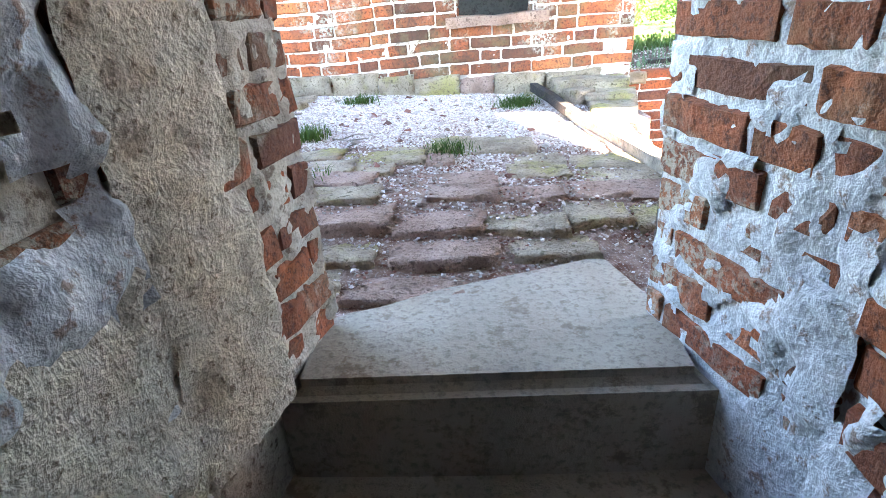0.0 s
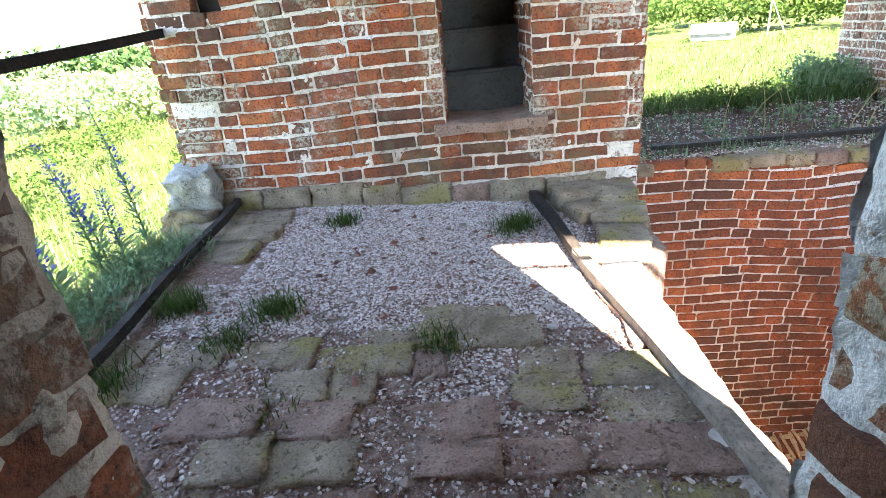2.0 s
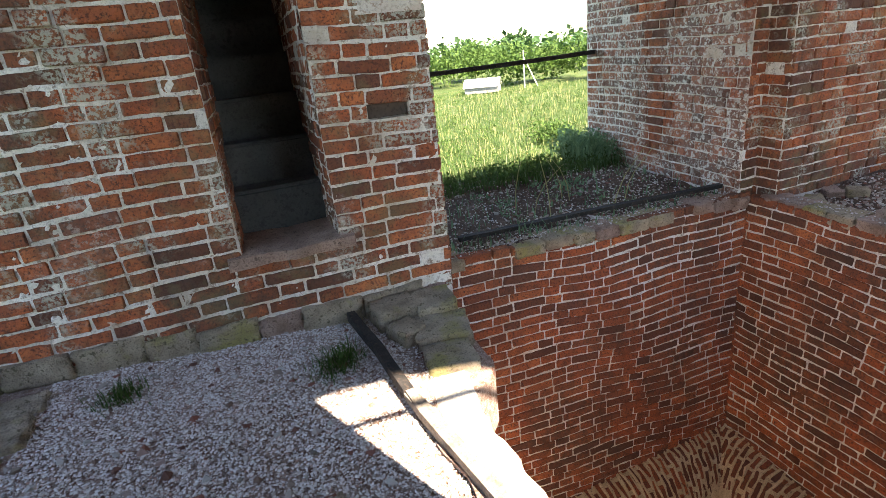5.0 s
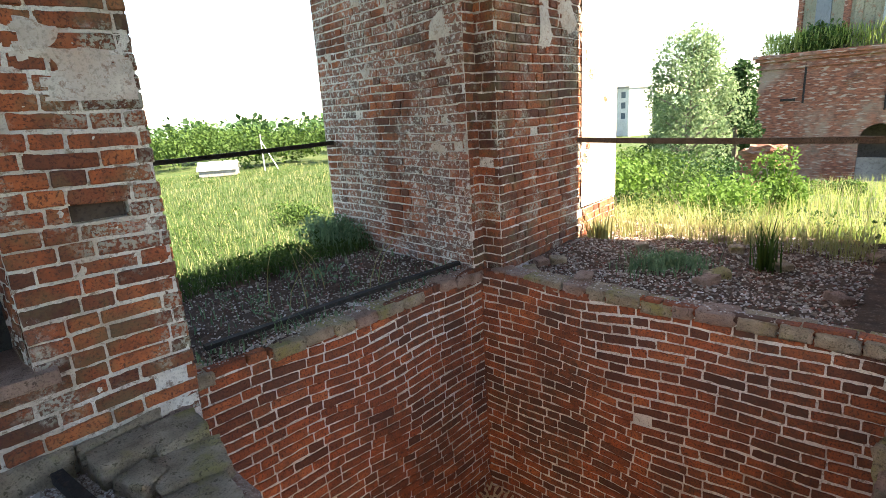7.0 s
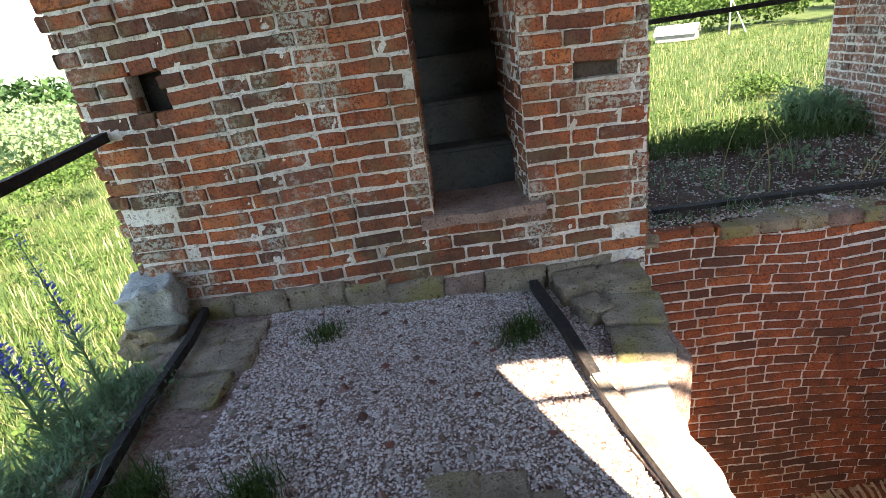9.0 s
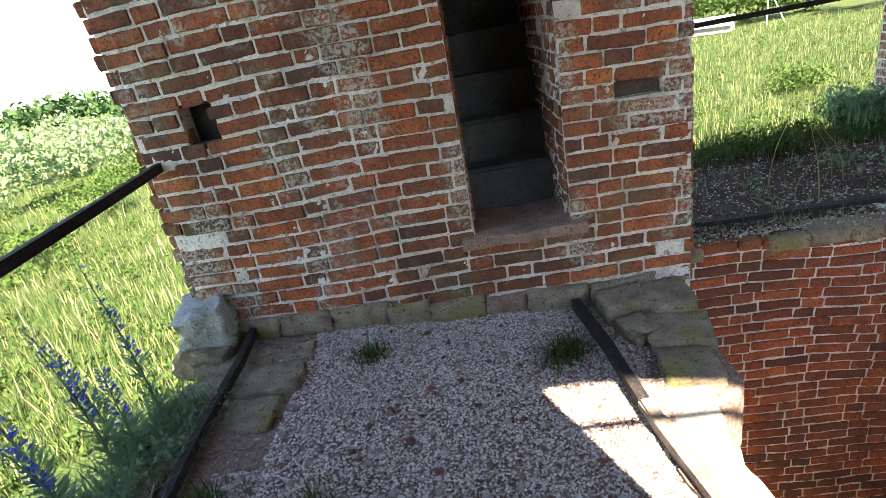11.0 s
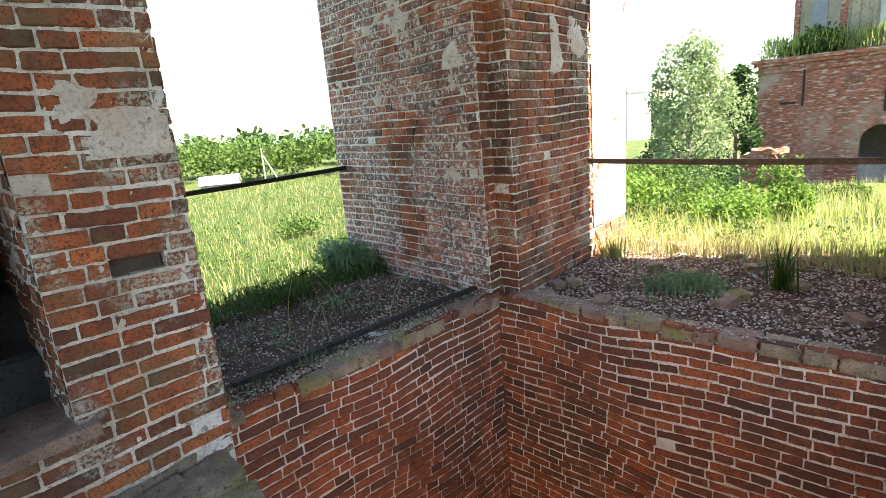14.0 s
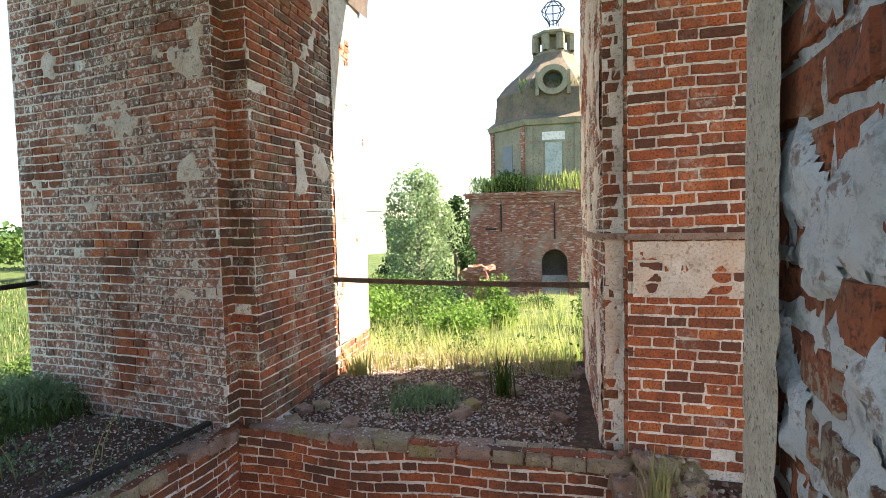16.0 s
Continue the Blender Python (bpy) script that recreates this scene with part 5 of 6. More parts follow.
# rubble bank at the foot of the banded pier, sloping into the shaft
bank = empty("rubble_bank", label="crumbling rubble stones heaped at the pier's foot", category="rubble")
bm = bmesh.new()
prism(bm, [(3.15, 0.95), (3.88, 0.95), (3.88, 1.33), (3.15, 1.33)], -1.6, -0.62)
part("core", bm, M_EARTH, bank)
for i in range(7):
    for j in range(4):
        x, y = 3.86 - 0.115 * i + rng.uniform(-0.02, 0.02), 1.30 - 0.13 * j + rng.uniform(-0.02, 0.02)
        block(bank, x, y, -0.02 - 0.095 * i + rng.uniform(-0.03, 0.02), rng.uniform(0.13, 0.2), rng.uniform(0.12, 0.18), 0.2 + rng.uniform(0, 0.12), rng.uniform(-25, 25), rng.random() < 0.35, rng.uniform(-0.2, 0.2), rng.uniform(-0.3, 0.1))
        if j == 0:
            for k in range(4):
                block(bank, x, 1.31, -0.2 - 0.095 * i - 0.17 * k, rng.uniform(0.14, 0.2), 0.12, rng.uniform(0.12, 0.19), rng.uniform(-8, 8), rng.random() < 0.3)
scatter("rubble", 900, lambda r: (r.uniform(2.2, 3.88), r.uniform(0.1, 0.98), -0.03), 0.022, M_RUBBLE, 92, label="broken brick and mortar under the south arch", category="rubble")
scatter("rubble", 420, lambda r: (lambda x, y: (x, y, 0.09 - 0.83 * (3.86 - x)))(r.uniform(3.2, 3.88), r.uniform(0.85, 1.34)), 0.02, M_RUBBLE, 91, label="bits of brick and mortar on the rubble bank", category="rubble")
tuft("weed", 3.62, 1.12, -0.14, 60, 0.34, 0.012, 0.05, M_DRYGRASS, "dry weed growing on the rubble bank", 160, 0.6)


# ---- beyond the tower ----
EYE0 = Vector((0.3, 1.45, 0))


def away(bearing, distance, z=0.0):
    """A place at a bearing in degrees from the y axis towards x, and at a distance from the belfry."""
    b = radians(bearing)
    return Vector((EYE0.x + math.sin(b) * distance, EYE0.y + math.cos(b) * distance, z))


def ngon(n, r, z, turn=0.0):
    return [(r * math.cos(turn + 2 * math.pi * i / n), r * math.sin(turn + 2 * math.pi * i / n), z) for i in range(n)]


def loft(bm, rings, cap=True):
    made = [[bm.verts.new(p) for p in ring] for ring in rings]
    for a, b in zip(made, made[1:]):
        for i in range(len(a)):
            j = (i + 1) % len(a)
            bm.faces.new((a[i], a[j], b[j], b[i]))
    if cap:
        bm.faces.new(made[-1])
        bm.faces.new(made[0][::-1])


# the ruined church
CH = away(86.0, 40.0)
church = empty("church", (CH.x, CH.y, 0), label="ruined brick church with an overgrown roof and octagonal dome", category="church")
church.rotation_euler = (0, 0, radians(3.0))
HW, ROOF = 6.4, 3.45
bm = bmesh.new()
DW, DT, DBASE = 0.95, -0.75, -5.6
box(bm, 0, 0.9, -HW, -DW, GZ, ROOF)
box(bm, 0, 0.9, DW, HW, GZ, ROOF)
box(bm, 0, 0.9, -DW, DW, GZ, DBASE)
n = 10
for i in range(n):
    a0, a1 = math.pi * i / n, math.pi * (i + 1) / n
    y0, y1 = -DW * math.cos(a0), -DW * math.cos(a1)
    z0, z1 = DT - 0.95 + 0.95 * math.sin(a0), DT - 0.95 + 0.95 * math.sin(a1)
    q = [bm.verts.new(p) for x in (0, 0.9) for p in ((x, y0, z0), (x, y1, z1), (x, y1, ROOF), (x, y0, ROOF))]
    for f in ((0, 3, 2, 1), (4, 5, 6, 7), (0, 1, 5, 4), (3, 7, 6, 2)):
        bm.faces.new([q[k] for k in f])
bmesh.ops.remove_doubles(bm, verts=bm.verts[:], dist=0.002)
bmesh.ops.recalc_face_normals(bm, faces=bm.faces[:])
part("wall", bm, M_FAR_BRICK, church, "weathered red brick wall with an arched doorway")
for nm, b in (("side_wall", (0.9, 13.0, -HW, -HW + 0.9, GZ, ROOF)), ("side_wall", (0.9, 13.0, HW - 0.9, HW, GZ, ROOF)), ("rear_wall", (12.1, 13.0, -HW + 0.9, HW - 0.9, GZ, ROOF)), ("roof", (0.9, 12.1, -HW + 0.9, HW - 0.9, ROOF - 0.5, ROOF - 0.1))):
    bm = bmesh.new()
    box(bm, *b)
    part(nm, bm, M_FAR_BRICK, church)
for k, (o, z0, z1) in enumerate(((0.12, ROOF - 0.75, ROOF - 0.55), (0.22, ROOF - 0.3, ROOF - 0.1), (0.35, ROOF - 0.1, ROOF + 0.12))):
    bm = bmesh.new()
    box(bm, -o, -0.003, -HW - o, HW + o, z0, z1)
    part("cornice", bm, M_FAR_BRICK, church, "crumbling brick cornice")
for y0, z0, z1 in ((3.9, 0.6, 2.9), (-0.05, 0.0, 2.7)):
    bm = bmesh.new()
    bar(bm, (-0.06, y0, z1), (-0.06, y0 + 0.001, z0), 0.12, 0.1)
    part("iron_tie", bm, M_IRON, church)
bm = bmesh.new()
box(bm, -0.08, -0.01, 4.3, 5.1, 0.75, 0.9)
part("iron_tie", bm, M_IRON, church)
bm = bmesh.new()
for i in range(12):
    a0, a1 = radians(40 + 100 * i / 12), radians(40 + 100 * (i + 1) / 12)
    r0 = 2.6
    bar(bm, (-0.05, r0 * math.cos(a0), 0.0 + r0 * math.sin(a0) - 0.1), (-0.05, r0 * math.cos(a1), r0 * math.sin(a1) - 0.1), 0.1, 0.18)
part("relieving_arch", bm, M_FAR_BRICK, church)
bm = bmesh.new()
box(bm, 3.2, 3.4, -HW + 1, HW - 1, GZ, ROOF - 0.6)
part("inner_wall", bm, M_DIMWALL, church, "pale inner wall seen through the doorway, darkened for shade")
bm = bmesh.new()
box(bm, 0.5, 0.7, -DW, DW, DBASE, -2.75)
part("gate", bm, M_GREYWOOD, church, "dark boards across the doorway")
# octagonal drum
cx = 6.4
SQUAT = Matrix.Translation((cx, 0, ROOF * 0.06)) @ Matrix.Diagonal((1, 1, 0.94, 1))
drum_r, dz0, dz1 = 5.55, ROOF - 0.1, 9.45
T8 = math.pi / 8
bm = bmesh.new()
loft(bm, [ngon(8, drum_r, dz0, T8), ngon(8, drum_r, dz1 - 0.5, T8), ngon(8, drum_r + 0.2, dz1 - 0.45, T8), ngon(8, drum_r + 0.35, dz1, T8)])
drum = part("drum", bm, M_GREENWASH, church, "octagonal drum with peeling green plaster")
drum.matrix_basis = SQUAT
for k in range(8):
    a = math.pi / 4 * k
    ap = drum_r * math.cos(T8)
    for nm, w, z0, z1, o, mat, ok in (("window", 0.62, 4.9, 7.6, 0.03, M_PALEWIN if k % 2 == 0 else M_FARGLASS, True), ("window_surround", 0.85, 7.7, 8.4, 0.06, M_FARWALL, k % 2 == 0)):
        if not ok:
            continue
        bm = bmesh.new()
        box(bm, ap - 0.1, ap + o, -w, w, z0, z1)
        ob = part(nm, bm, mat, drum)
        ob.rotation_euler = (0, 0, a)
    if k % 2 == 0:
        for nm, y0, y1, z0, z1, o in (("jamb", -0.95, -0.75, 4.6, 7.6, 0.07), ("jamb", 0.75, 0.95, 4.6, 7.6, 0.07), ("pilaster", -1.95, -1.55, dz0, dz1 - 0.5, 0.10), ("pilaster", 1.55, 1.95, dz0, dz1 - 0.5, 0.10), ("lintel", -0.98, 0.98, 7.6, 7.75, 0.09)):
            bm = bmesh.new()
            box(bm, ap - 0.1, ap + o, y0, y1, z0, z1)
            ob = part(nm, bm, M_GREENWASH, drum)
            ob.rotation_euler = (0, 0, a)
    else:
        for s in (-1, 1):
            bm = bmesh.new()
            box(bm, ap - 0.1, ap + 0.10, s * 1.9 - 0.22, s * 1.9 + 0.22, dz0, dz1 - 0.5)
            ob = part("pilaster", bm, M_FAR_BRICK, drum)
            ob.rotation_euler = (0, 0, a)
# dome, dormer, lantern and the bare iron cap
bm = bmesh.new()
loft(bm, [ngon(8, drum_r + 0.25, dz1 + 0.01, T8), ngon(8, drum_r - 0.35, dz1 + 0.5, T8), ngon(8, drum_r - 0.55, 11.7, T8), ngon(8, drum_r - 0.5, 12.0, T8), ngon(8, 4.2, 13.1, T8), ngon(8, 3.0, 14.2, T8), ngon(8, 2.0, 15.2, T8), ngon(8, 1.7, 15.8, T8)])
dome = part("dome", bm, M_ROOFTIN, church, "mossy brick dome without its roofing")
dome.matrix_basis = SQUAT
bm = bmesh.new()
for i in range(16):
    a0, a1 = 2 * math.pi * i / 16, 2 * math.pi * (i + 1) / 16
    q = [bm.verts.new((x, rr * math.cos(a), 12.6 + rr * math.sin(a))) for x in (-5.0, -3.2) for rr, a in ((0.75, a0), (0.75, a1), (1.2, a1), (1.2, a0))]
    for f in ((0, 1, 2, 3), (0, 4, 5, 1), (3, 2, 6, 7)):
        bm.faces.new([q[k] for k in f])
box(bm, -4.9, -3.2, -1.3, -1.05, 11.4, 13.3)
box(bm, -4.9, -3.2, 1.05, 1.3, 11.4, 13.3)
bmesh.ops.remove_doubles(bm, verts=bm.verts[:], dist=0.002)
dormer = part("dormer", bm, M_GREENWASH, dome, "round dormer opening in the dome")
# Dark panel in the dormer stands in for the shade inside.
bm = bmesh.new()
box(bm, -4.0, -3.9, -0.76, 0.76, 11.85, 13.35)
part("dark_opening", bm, M_FARGLASS, dome)
bm = bmesh.new()
LR = 1.55
columns = []
for k in range(8):
    a = math.pi / 4 * k + T8
    px, py = LR * math.cos(a), LR * math.sin(a)
    columns.append((px, py))
loft(bm, [ngon(8, LR, 15.7, T8), ngon(8, LR, 16.1, T8)])
loft(bm, [ngon(8, LR + 0.1, 17.35, T8), ngon(8, LR + 0.3, 17.5, T8), ngon(8, LR + 0.3, 17.7, T8), ngon(8, 1.0, 18.1, T8), ngon(8, 0.5, 18.4, T8)])
loft(bm, [ngon(8, 0.9, 16.1, T8), ngon(8, 0.9, 17.35, T8)])
lantern = part("lantern", bm, M_GREENWASH, church, "octagonal lantern with arched openings")
lantern.matrix_basis = SQUAT
for px, py in columns:
    bm = bmesh.new()
    tube(bm, [(px, py, 16.05), (px, py, 17.4)], [0.34, 0.34], 6)
    part("column", bm, M_GREENWASH, lantern)
bm = bmesh.new()
for k in range(8):
    a = math.pi / 4 * k
    pts = [(r * math.cos(a), r * math.sin(a), z) for r, z in ((0.45, 18.3), (0.4, 18.9), (0.85, 19.6), (0.95, 20.0), (0.6, 20.5), (0.1, 20.8))]
    tube(bm, pts, [0.05] * 6, 4)
for r, z in ((0.93, 20.0), (0.42, 18.9)):
    tube(bm, ngon(12, r, z) + ngon(12, r, z)[:1], [0.05] * 13, 4)
tube(bm, [(0, 0, 18.3), (0, 0, 21.8)], [0.06, 0.04], 5)
cap = part("iron_cap", bm, M_IRON, church, "bare iron frame of an onion cap")
cap.matrix_basis = SQUAT
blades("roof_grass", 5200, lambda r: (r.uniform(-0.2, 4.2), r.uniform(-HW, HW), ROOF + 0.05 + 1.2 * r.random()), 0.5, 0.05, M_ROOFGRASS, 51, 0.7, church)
part("roof_moss", foliage([((1.6 + 0.3 * i % 2, -6 + 1.1 * i, ROOF + 0.35), (1.6, 0.9, 0.75 + 0.2 * (i % 3)), 420) for i in range(12)], 0.16, 54), M_GRASS, church, "thick grass mound on the roof")
me = foliage([((0.9, 3.3, ROOF + 0.9), (1.0, 1.2, 0.9), 500), ((1.8, 4.6, ROOF + 0.5), (1.2, 1.0, 0.5), 250)], 0.3, 52)
part("roof_bush", me, M_LEAF, church, "bush growing on the roof")
blades("dome_grass", 700, lambda r: (cx - 1.6 - 3.4 * r.random(), r.uniform(-2.6, 2.6), 11.3 + 0.8 * r.random()), 0.5, 0.07, M_GRASS, 53, 0.5, church)

# overgrown vault of the fallen nave between tower and church
bm = bmesh.new()
n = 30
rows = []


def nave_z(x, y):
    t = (x - 6.3) / 32
    return -0.35 - 3.6 * t - 0.012 * (y - 2.7) ** 2 * (0.4 + t) + 0.35 * noise.noise(Vector((x * 0.35, y * 0.35, 2)))


for j in range(n + 1):
    rows.append([bm.verts.new((6.3 + 34 * (i / n) ** 1.5, -8 + 16 * j / n, nave_z(6.3 + 34 * (i / n) ** 1.5, -8 + 16 * j / n))) for i in range(n + 1)])
for j in range(n):
    for i in range(n):
        bm.faces.new((rows[j][i], rows[j][i + 1], rows[j + 1][i + 1], rows[j + 1][i]))
tagged(part("ground_nave", bm, M_FIELD), "overgrown top of the fallen nave", "ground", kind="structure")


def on_nave(r):
    x = 6.4 + 30 * r.random() ** 2.0
    y = 2.5 + r.uniform(-1, 1) * (2.2 + (x - 6.3) * 0.35)
    return x, y, nave_z(x, y) - 0.03


blades("dry_grass", 4500, on_nave, 0.55, 0.014, M_DRYGRASS, 61, 0.45, label="tall pale dry grass on the overgrown nave", category="grass")
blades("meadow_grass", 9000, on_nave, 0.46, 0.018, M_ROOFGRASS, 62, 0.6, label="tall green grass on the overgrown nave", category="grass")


p = away(78.2, 33)
stump = empty("ruined_wall", (p.x, p.y, -5.6), label="broken stump of a brick side wall with a pale top", category="ruin")
stump.rotation_euler = (0, 0, radians(-12))
for nm, x0, x1, y0, y1, z0, z1, mat in (("base", -0.5, 0.6, -1.6, 1.5, -0.8, 2.0, M_FAR_BRICK), ("middle", -0.4, 0.55, -0.7, 1.45, 2.0, 3.4, M_FAR_BRICK), ("shoulder", -0.42, 0.5, -0.1, 1.3, 3.4, 4.0, M_FAR_BRICK), ("top", -0.45, 0.5, -0.75, 0.75, 4.0, 4.3, M_FAR_BRICK)):
    bm = bmesh.new()
    box(bm, x0, x1, y0, y1, z0, z1)
    bmesh.ops.subdivide_edges(bm, edges=bm.edges[:], cuts=6, use_grid_fill=True)
    for v in bm.verts:
        v.co += Vector((noise.noise(v.co * 1.7), noise.noise(v.co * 1.7 + Vector((5, 0, 0))), noise.noise(v.co * 1.7 + Vector((0, 5, 0))))) * 0.28
    part(nm, bm, mat, stump)


def shrub(name, at, radius, height, leaves, leaf, material, label, seed, category="shrub"):
    """A shrub: a few stems and a broken crown of leaves."""
    r = random.Random(seed)
    s = empty(name, at, label=label, category=category)
    bm = bmesh.new()
    for i in range(5):
        a = r.uniform(0, 6.28)
        d = radius * r.uniform(0.3, 0.7)
        tube(bm, [(0, 0, -0.3), (d * 0.4 * math.cos(a), d * 0.4 * math.sin(a), height * 0.4), (d * math.cos(a), d * math.sin(a), height * 0.85)], [0.035 * height * 0.6, 0.02 * height * 0.6, 0.006], 5)
    part("branchwork", bm, M_WOOD, s)
    blobs = []
    for i in range(11):
        a, q = r.uniform(0, 6.28), r.uniform(0, 0.75) * radius
        k = r.uniform(0.28, 0.5)
        blobs.append(((q * math.cos(a), q * math.sin(a), height * r.uniform(0.35, 0.85)), (radius * k, radius * k, height * k * 0.55), leaves // 11))
    part("crown", foliage(blobs, leaf, seed), material, s)
    return s


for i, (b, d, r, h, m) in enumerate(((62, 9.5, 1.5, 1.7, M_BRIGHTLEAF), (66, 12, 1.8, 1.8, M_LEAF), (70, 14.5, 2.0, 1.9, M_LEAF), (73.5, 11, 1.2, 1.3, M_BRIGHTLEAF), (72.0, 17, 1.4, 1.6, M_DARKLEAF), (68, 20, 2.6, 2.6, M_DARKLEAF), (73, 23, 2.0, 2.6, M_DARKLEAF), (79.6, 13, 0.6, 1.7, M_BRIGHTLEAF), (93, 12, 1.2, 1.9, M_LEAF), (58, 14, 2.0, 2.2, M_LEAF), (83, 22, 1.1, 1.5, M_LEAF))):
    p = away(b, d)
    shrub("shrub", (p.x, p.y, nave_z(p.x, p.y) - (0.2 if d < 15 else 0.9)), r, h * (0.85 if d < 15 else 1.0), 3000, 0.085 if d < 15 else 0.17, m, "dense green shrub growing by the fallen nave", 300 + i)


def tree(name, at, height, spread, low, material, leaf, leaves, label, seed, narrow=1.0):
    """A tree: tapered trunk, limbs, and a broken crown of leaves."""
    r = random.Random(seed)
    t = empty(name, at, label=label, category="tree")
    bm = bmesh.new()
    tube(bm, [(0, 0, -0.5), (0.1, 0, height * 0.3), (-0.1, 0.1, height * 0.65), (0, 0, height * 0.96)], [height * 0.02, height * 0.016, height * 0.009, 0.02], 8)
    blobs = []
    for i in range(26):
        k = low + (0.97 - low) * (i + r.random()) / 26
        a = i * 2.4 + r.uniform(-0.4, 0.4)
        reach = spread * math.sin(math.pi * min(1, 0.22 + 0.78 * (k - low) / (1 - low))) ** 0.8 * r.uniform(0.55, 0.95)
        z = height * k
        end = (reach * math.cos(a), reach * math.sin(a), z + reach * 0.4)
        tube(bm, [(0, 0, z - reach * 0.3), (end[0] * 0.6, end[1] * 0.6, z + reach * 0.15), end], [height * 0.006, height * 0.004, 0.01], 5)
        q = spread * r.uniform(0.22, 0.40)
        blobs.append(((end[0] * 0.85, end[1] * 0.85, end[2]), (q, q, q * 1.15 * narrow), leaves // 26))
    part("trunk", bm, M_WOOD, t)
    part("crown", foliage(blobs, leaf, seed), material, t)
    return t


p = away(71.6, 33)
tree("birch_tree", (p.x, p.y, GZ), 13.9, 2.6, 0.45, M_BIRCH, 0.18, 13000, "tall pale-leaved birch beside the church", 401)
p = away(75.6, 37)
tree("tree", (p.x, p.y, GZ), 12.6, 1.9, 0.2, M_DARKLEAF, 0.24, 8000, "dark dense tree close to the church wall", 402)
p = away(69.5, 42)
tree("tree", (p.x, p.y, GZ), 7.5, 3.0, 0.15, M_DARKLEAF, 0.4, 3000, "dark green tree behind the birch", 403)

# far block of flats, shed and pole
p = away(63.4, 190)
flats = empty("apartment_building", (p.x, p.y, -5.5), label="pale three-storey building far behind the trees", category="building")
flats.rotation_euler = (0, 0, radians(-20))
bm = bmesh.new()
box(bm, -5, 5, -16, 16, -4, 10.5)
wall_flats = part("wall", bm, M_FARWALL, flats)
bm = bmesh.new()
box(bm, -5.4, 5.4, -16.4, 16.4, 10.5, 11.1)
part("roof", bm, M_GREYWOOD, flats)
for f in range(3):
    for k in range(9):
        bm = bmesh.new()
        box(bm, -5.05, -4.9, -14.6 + 3.4 * k, -12.9 + 3.4 * k, 1.5 + 3.1 * f, 3.3 + 3.1 * f)
        part("window", bm, M_FARGLASS, flats)
p = away(23.9, 132)
shed = empty("shed", (p.x, p.y, GZ), label="low farm shed with a pale metal roof", category="shed")
shed.rotation_euler = (0, 0, radians(-35))
shed.scale = (0.72, 0.72, 0.8)
bm = bmesh.new()
box(bm, -5.5, 5.5, -3, 3, 0, 1.9)
part("wall", bm, M_GREYWOOD, shed)
bm = bmesh.new()
for s in (-1, 1):
    q = [bm.verts.new(v) for v in ((-6, s * 3.5, 1.7), (6, s * 3.5, 1.7), (6, 0, 3.9), (-6, 0, 3.9), (-6, s * 3.5, 1.85), (6, s * 3.5, 1.85), (6, 0, 4.05), (-6, 0, 4.05))]
    for f in ((0, 1, 2, 3), (4, 7, 6, 5), (0, 4, 5, 1), (0, 3, 7, 4), (1, 5, 6, 2)):
        bm.faces.new([q[k] for k in f])
part("roof", bm, M_SHED, shed)
p = away(28.2, 136)
pole = empty("utility_pole", (p.x, p.y, GZ), label="pale concrete power pole with a slanting brace", category="pole")
pole.scale = (0.75, 0.75, 0.8)
bm = bmesh.new()
tube(bm, [(0, 0, -0.2), (0, 0, 10.5)], [0.22, 0.15], 8)
part("post", bm, M_FARWALL, pole)
bm = bmesh.new()
tube(bm, [(4.0, -1.6, -0.2), (0.1, 0, 8.6)], [0.18, 0.13], 8)
part("brace", bm, M_FARWALL, pole)
bm = bmesh.new()
bar(bm, (-1.1, 0.4, 9.8), (1.1, -0.4, 9.8), 0.2, 0.2)
part("crossarm", bm, M_IRON, pole)


# woods, thickets and grass of the meadow
def woods(name, spots, leaf, material, label, seed):
    r = random.Random(seed)
    blobs = []
    for b, d, w, h, n in spots:
        p = away(b, d)
        for _ in range(5):
            q = r.uniform(0.4, 0.75)
            blobs.append(((p.x + r.uniform(-w, w) * 0.6, p.y + r.uniform(-w, w) * 0.6, GZ + max(0, d - 180) * 0.006 + h * r.uniform(0.3, 0.72)), (w * q, w * q, h * q * 0.5), n // 5))
    ob = part(name, foliage(blobs, leaf, seed), material)
    return tagged(ob, label, "woods", kind="stuff")


r = random.Random(90)
woods("woods_north", [(b + r.uniform(-1, 1), r.uniform(140, 200), r.uniform(7, 11), r.uniform(9, 13.5), 1000) for b in np.arange(-8, 58, 1.5)], 0.95, M_LEAF, "bright leafy wood beyond the meadow", 91)
woods("woods_north_back", [(b + r.uniform(-1, 1), r.uniform(210, 260), 14, r.uniform(12, 16), 260) for b in np.arange(-70, 110, 3.0)], 2.6, M_DARKLEAF, "distant darker tree line", 92)
woods("woods_west", [(b + r.uniform(-1, 1), r.uniform(70, 160), r.uniform(5, 9), r.uniform(5, 9.5), 900) for b in np.arange(-75, -18, 1.5)], 0.75, M_BIRCH, "pale willow thickets west of the tower", 93)
woods("thicket_west", [(b, d, w, h, 1200) for b, d, w, h in ((-44, 48, 4, 3.6), (-52, 40, 4, 3.8), (-38, 60, 5, 4.2), (-60, 46, 5, 4), (-33, 74, 5, 4), (-48, 66, 5, 4.5), (-66, 38, 4, 3.4), (-28, 52, 3, 2.4), (-56, 30, 2.5, 2.2))], 0.35, M_LEAF, "bright green thickets in the meadow", 94)
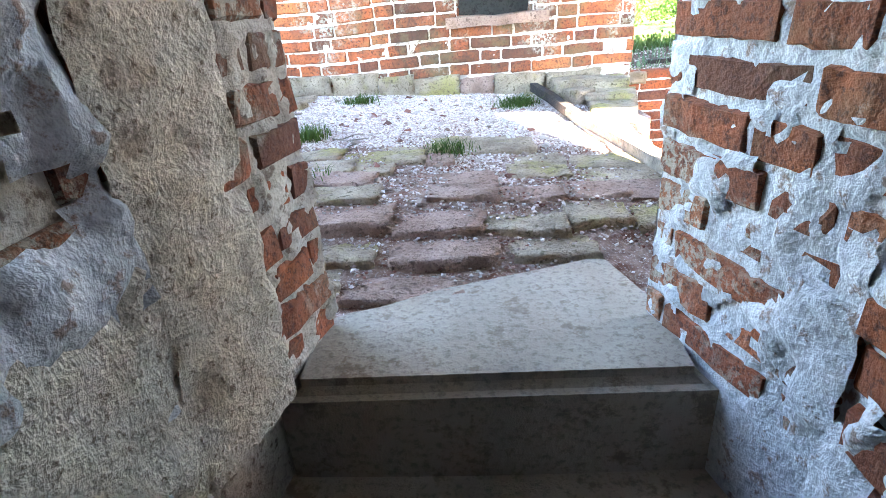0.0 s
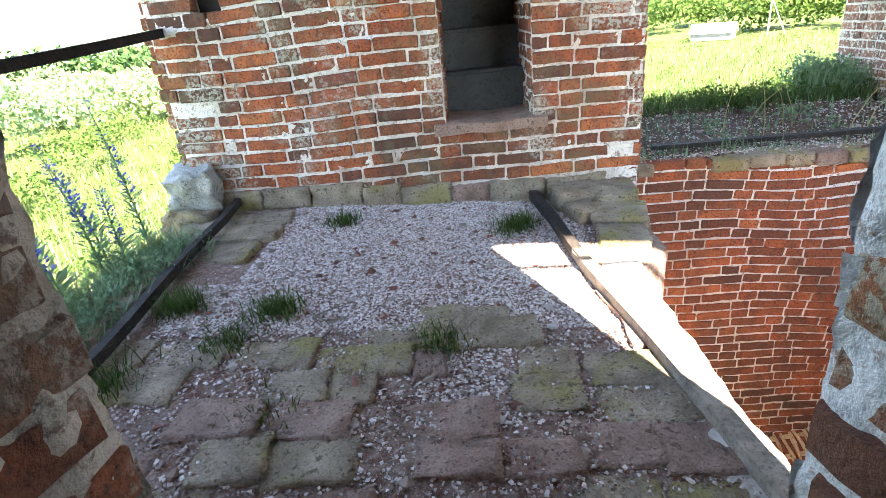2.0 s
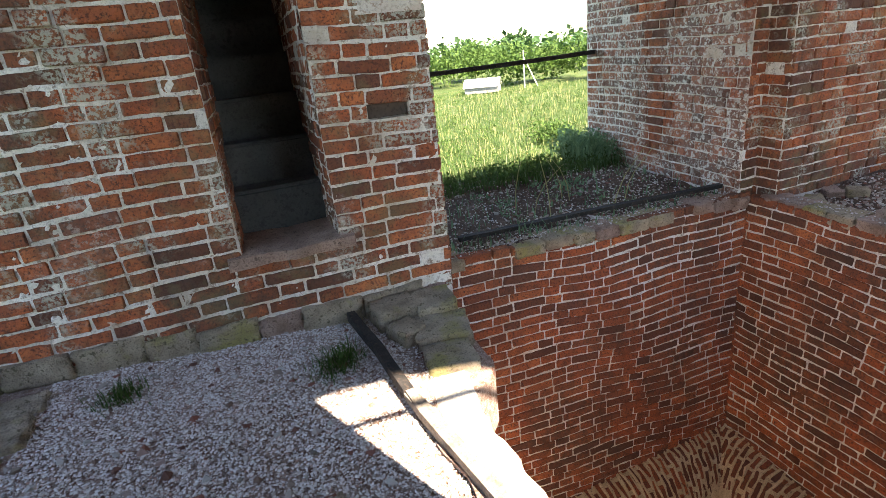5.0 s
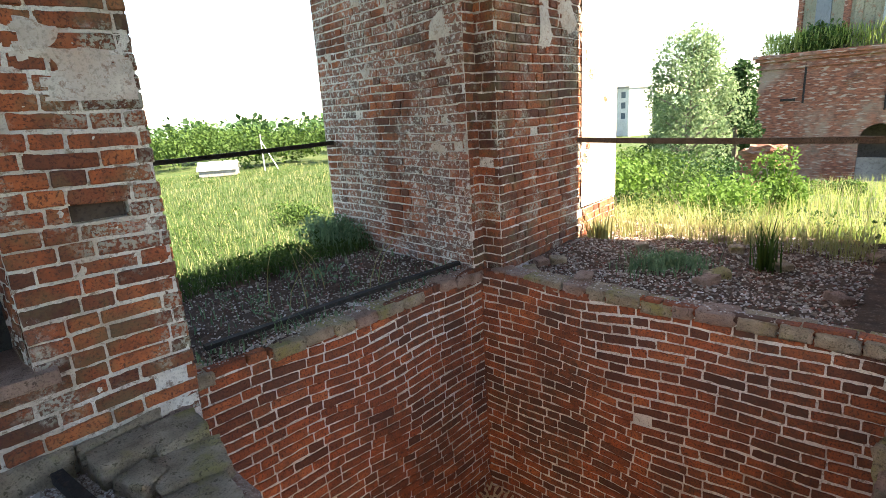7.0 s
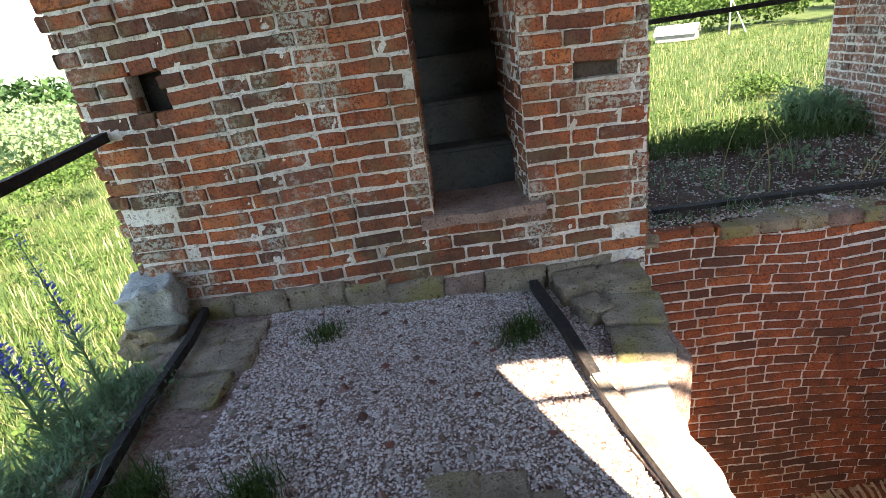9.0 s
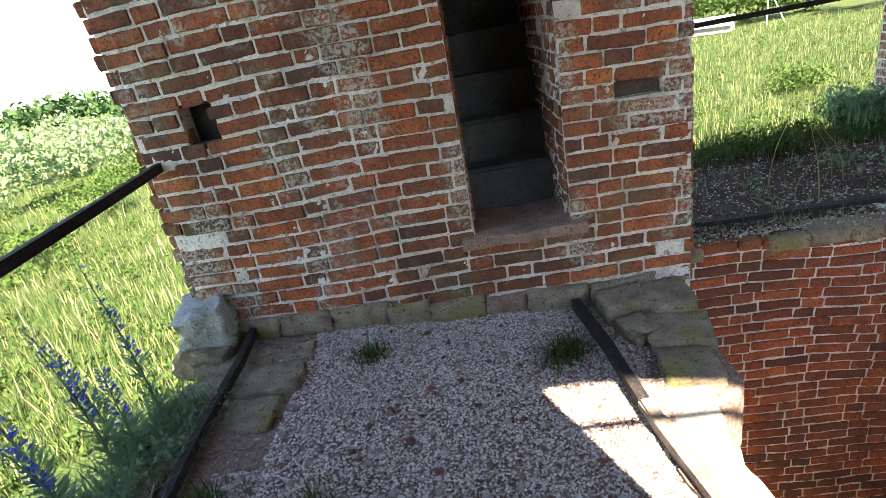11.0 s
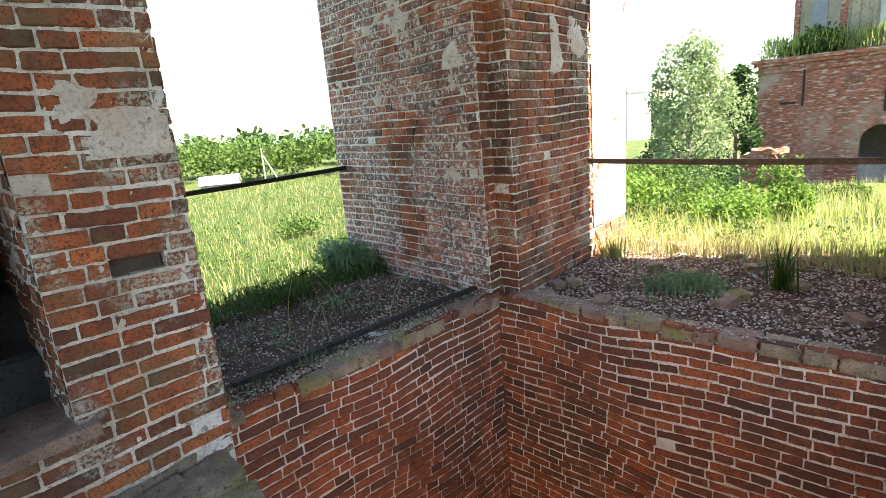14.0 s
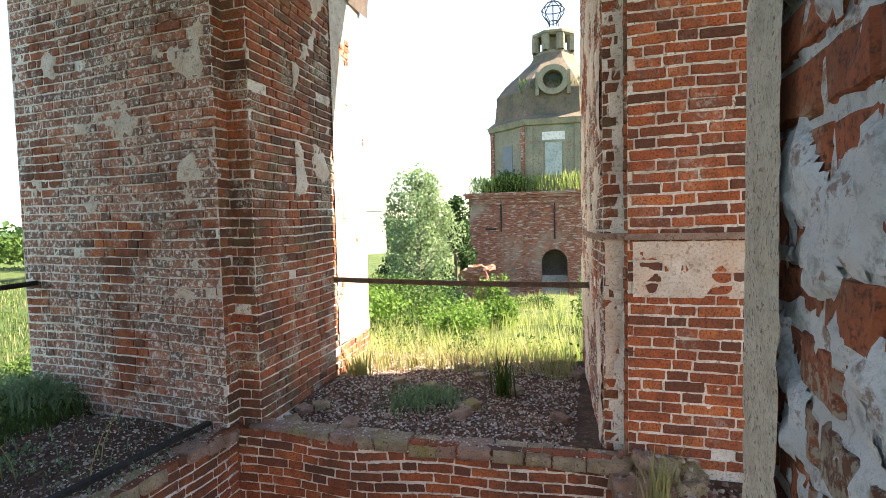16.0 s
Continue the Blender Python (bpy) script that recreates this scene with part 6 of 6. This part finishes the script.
woods("thicket_north", [(b, d, w, h, 1000) for b, d, w, h in ((31, 60, 3, 2.6), (36, 48, 3, 2.6), (34, 36, 2, 2.0), (41, 70, 5, 5), (47, 60, 5, 5), (52, 50, 4, 4), (57, 44, 4, 4))], 0.32, M_LEAF, "green bushes on the meadow", 95)


def on_meadow(r):
    b = r.uniform(-85, 70)
    d = 12 + 75 * r.random() ** 1.4
    p = away(b, d)
    return p.x, p.y, GZ - 0.1 + 0.5 * noise.noise(Vector((p.x * 0.03, p.y * 0.03, 0))) * min(1, d / 20)


def in_meadow_view(r):
    b = r.uniform(8, 40) if r.random() < 0.4 else r.uniform(-82, -22)
    d = 20 + 120 * r.random() ** 1.5
    p = away(b, d)
    return p.x, p.y, GZ - 0.05 + 0.5 * noise.noise(Vector((p.x * 0.03, p.y * 0.03, 0))) * min(1, d / 20)


blades("meadow_grass", 20000, on_meadow, 0.6, 0.07, M_GRASS, 96, 0.7, label="long meadow grass and weeds", category="grass")
blades("meadow_grass", 110000, in_meadow_view, 0.7, 0.06, M_GRASS, 98, 0.6, label="sunlit tall meadow grass", category="grass")
blades("meadow_grass", 14000, in_meadow_view, 1.1, 0.06, M_DRYGRASS, 97, 0.5, label="dry seeding grass in the meadow", category="grass")
r = random.Random(98)
spots = []
for _ in range(900):
    x, y, z = in_meadow_view(r)
    w = r.uniform(0.5, 1.8)
    spots.append(((x, y, z + 0.3), (w, w, r.uniform(0.4, 1.1)), 60))
tagged(part("meadow_weeds", foliage(spots, 0.24, 99), M_LEAF), "leafy weeds and low bushes in the meadow", "weeds", kind="stuff")

# low wooded hill on the skyline
bm = bmesh.new()
lo, hi = [], []
for i in range(61):
    b = -110 + 200 * i / 60
    h = 5 + 16 * math.exp(-((b + 38) / 16) ** 2) + 6 * noise.noise(Vector((b * 0.07, 0, 5)))
    d = 700
    lo.append(bm.verts.new(away(b, d - 120, -9)))
    hi.append(bm.verts.new(away(b, d, h)))
back = [bm.verts.new(v.co + Vector((v.co.x * 0.3, v.co.y * 0.3, -20))) for v in hi]
for i in range(60):
    bm.faces.new((lo[i], lo[i + 1], hi[i + 1], hi[i]))
    bm.faces.new((hi[i], hi[i + 1], back[i + 1], back[i]))
tagged(part("backdrop_hill", bm, M_HILL), "hazy wooded hill on the skyline", "hill", kind="structure")


# single bricks, last
for job in MASONRY:
    lay(*job)
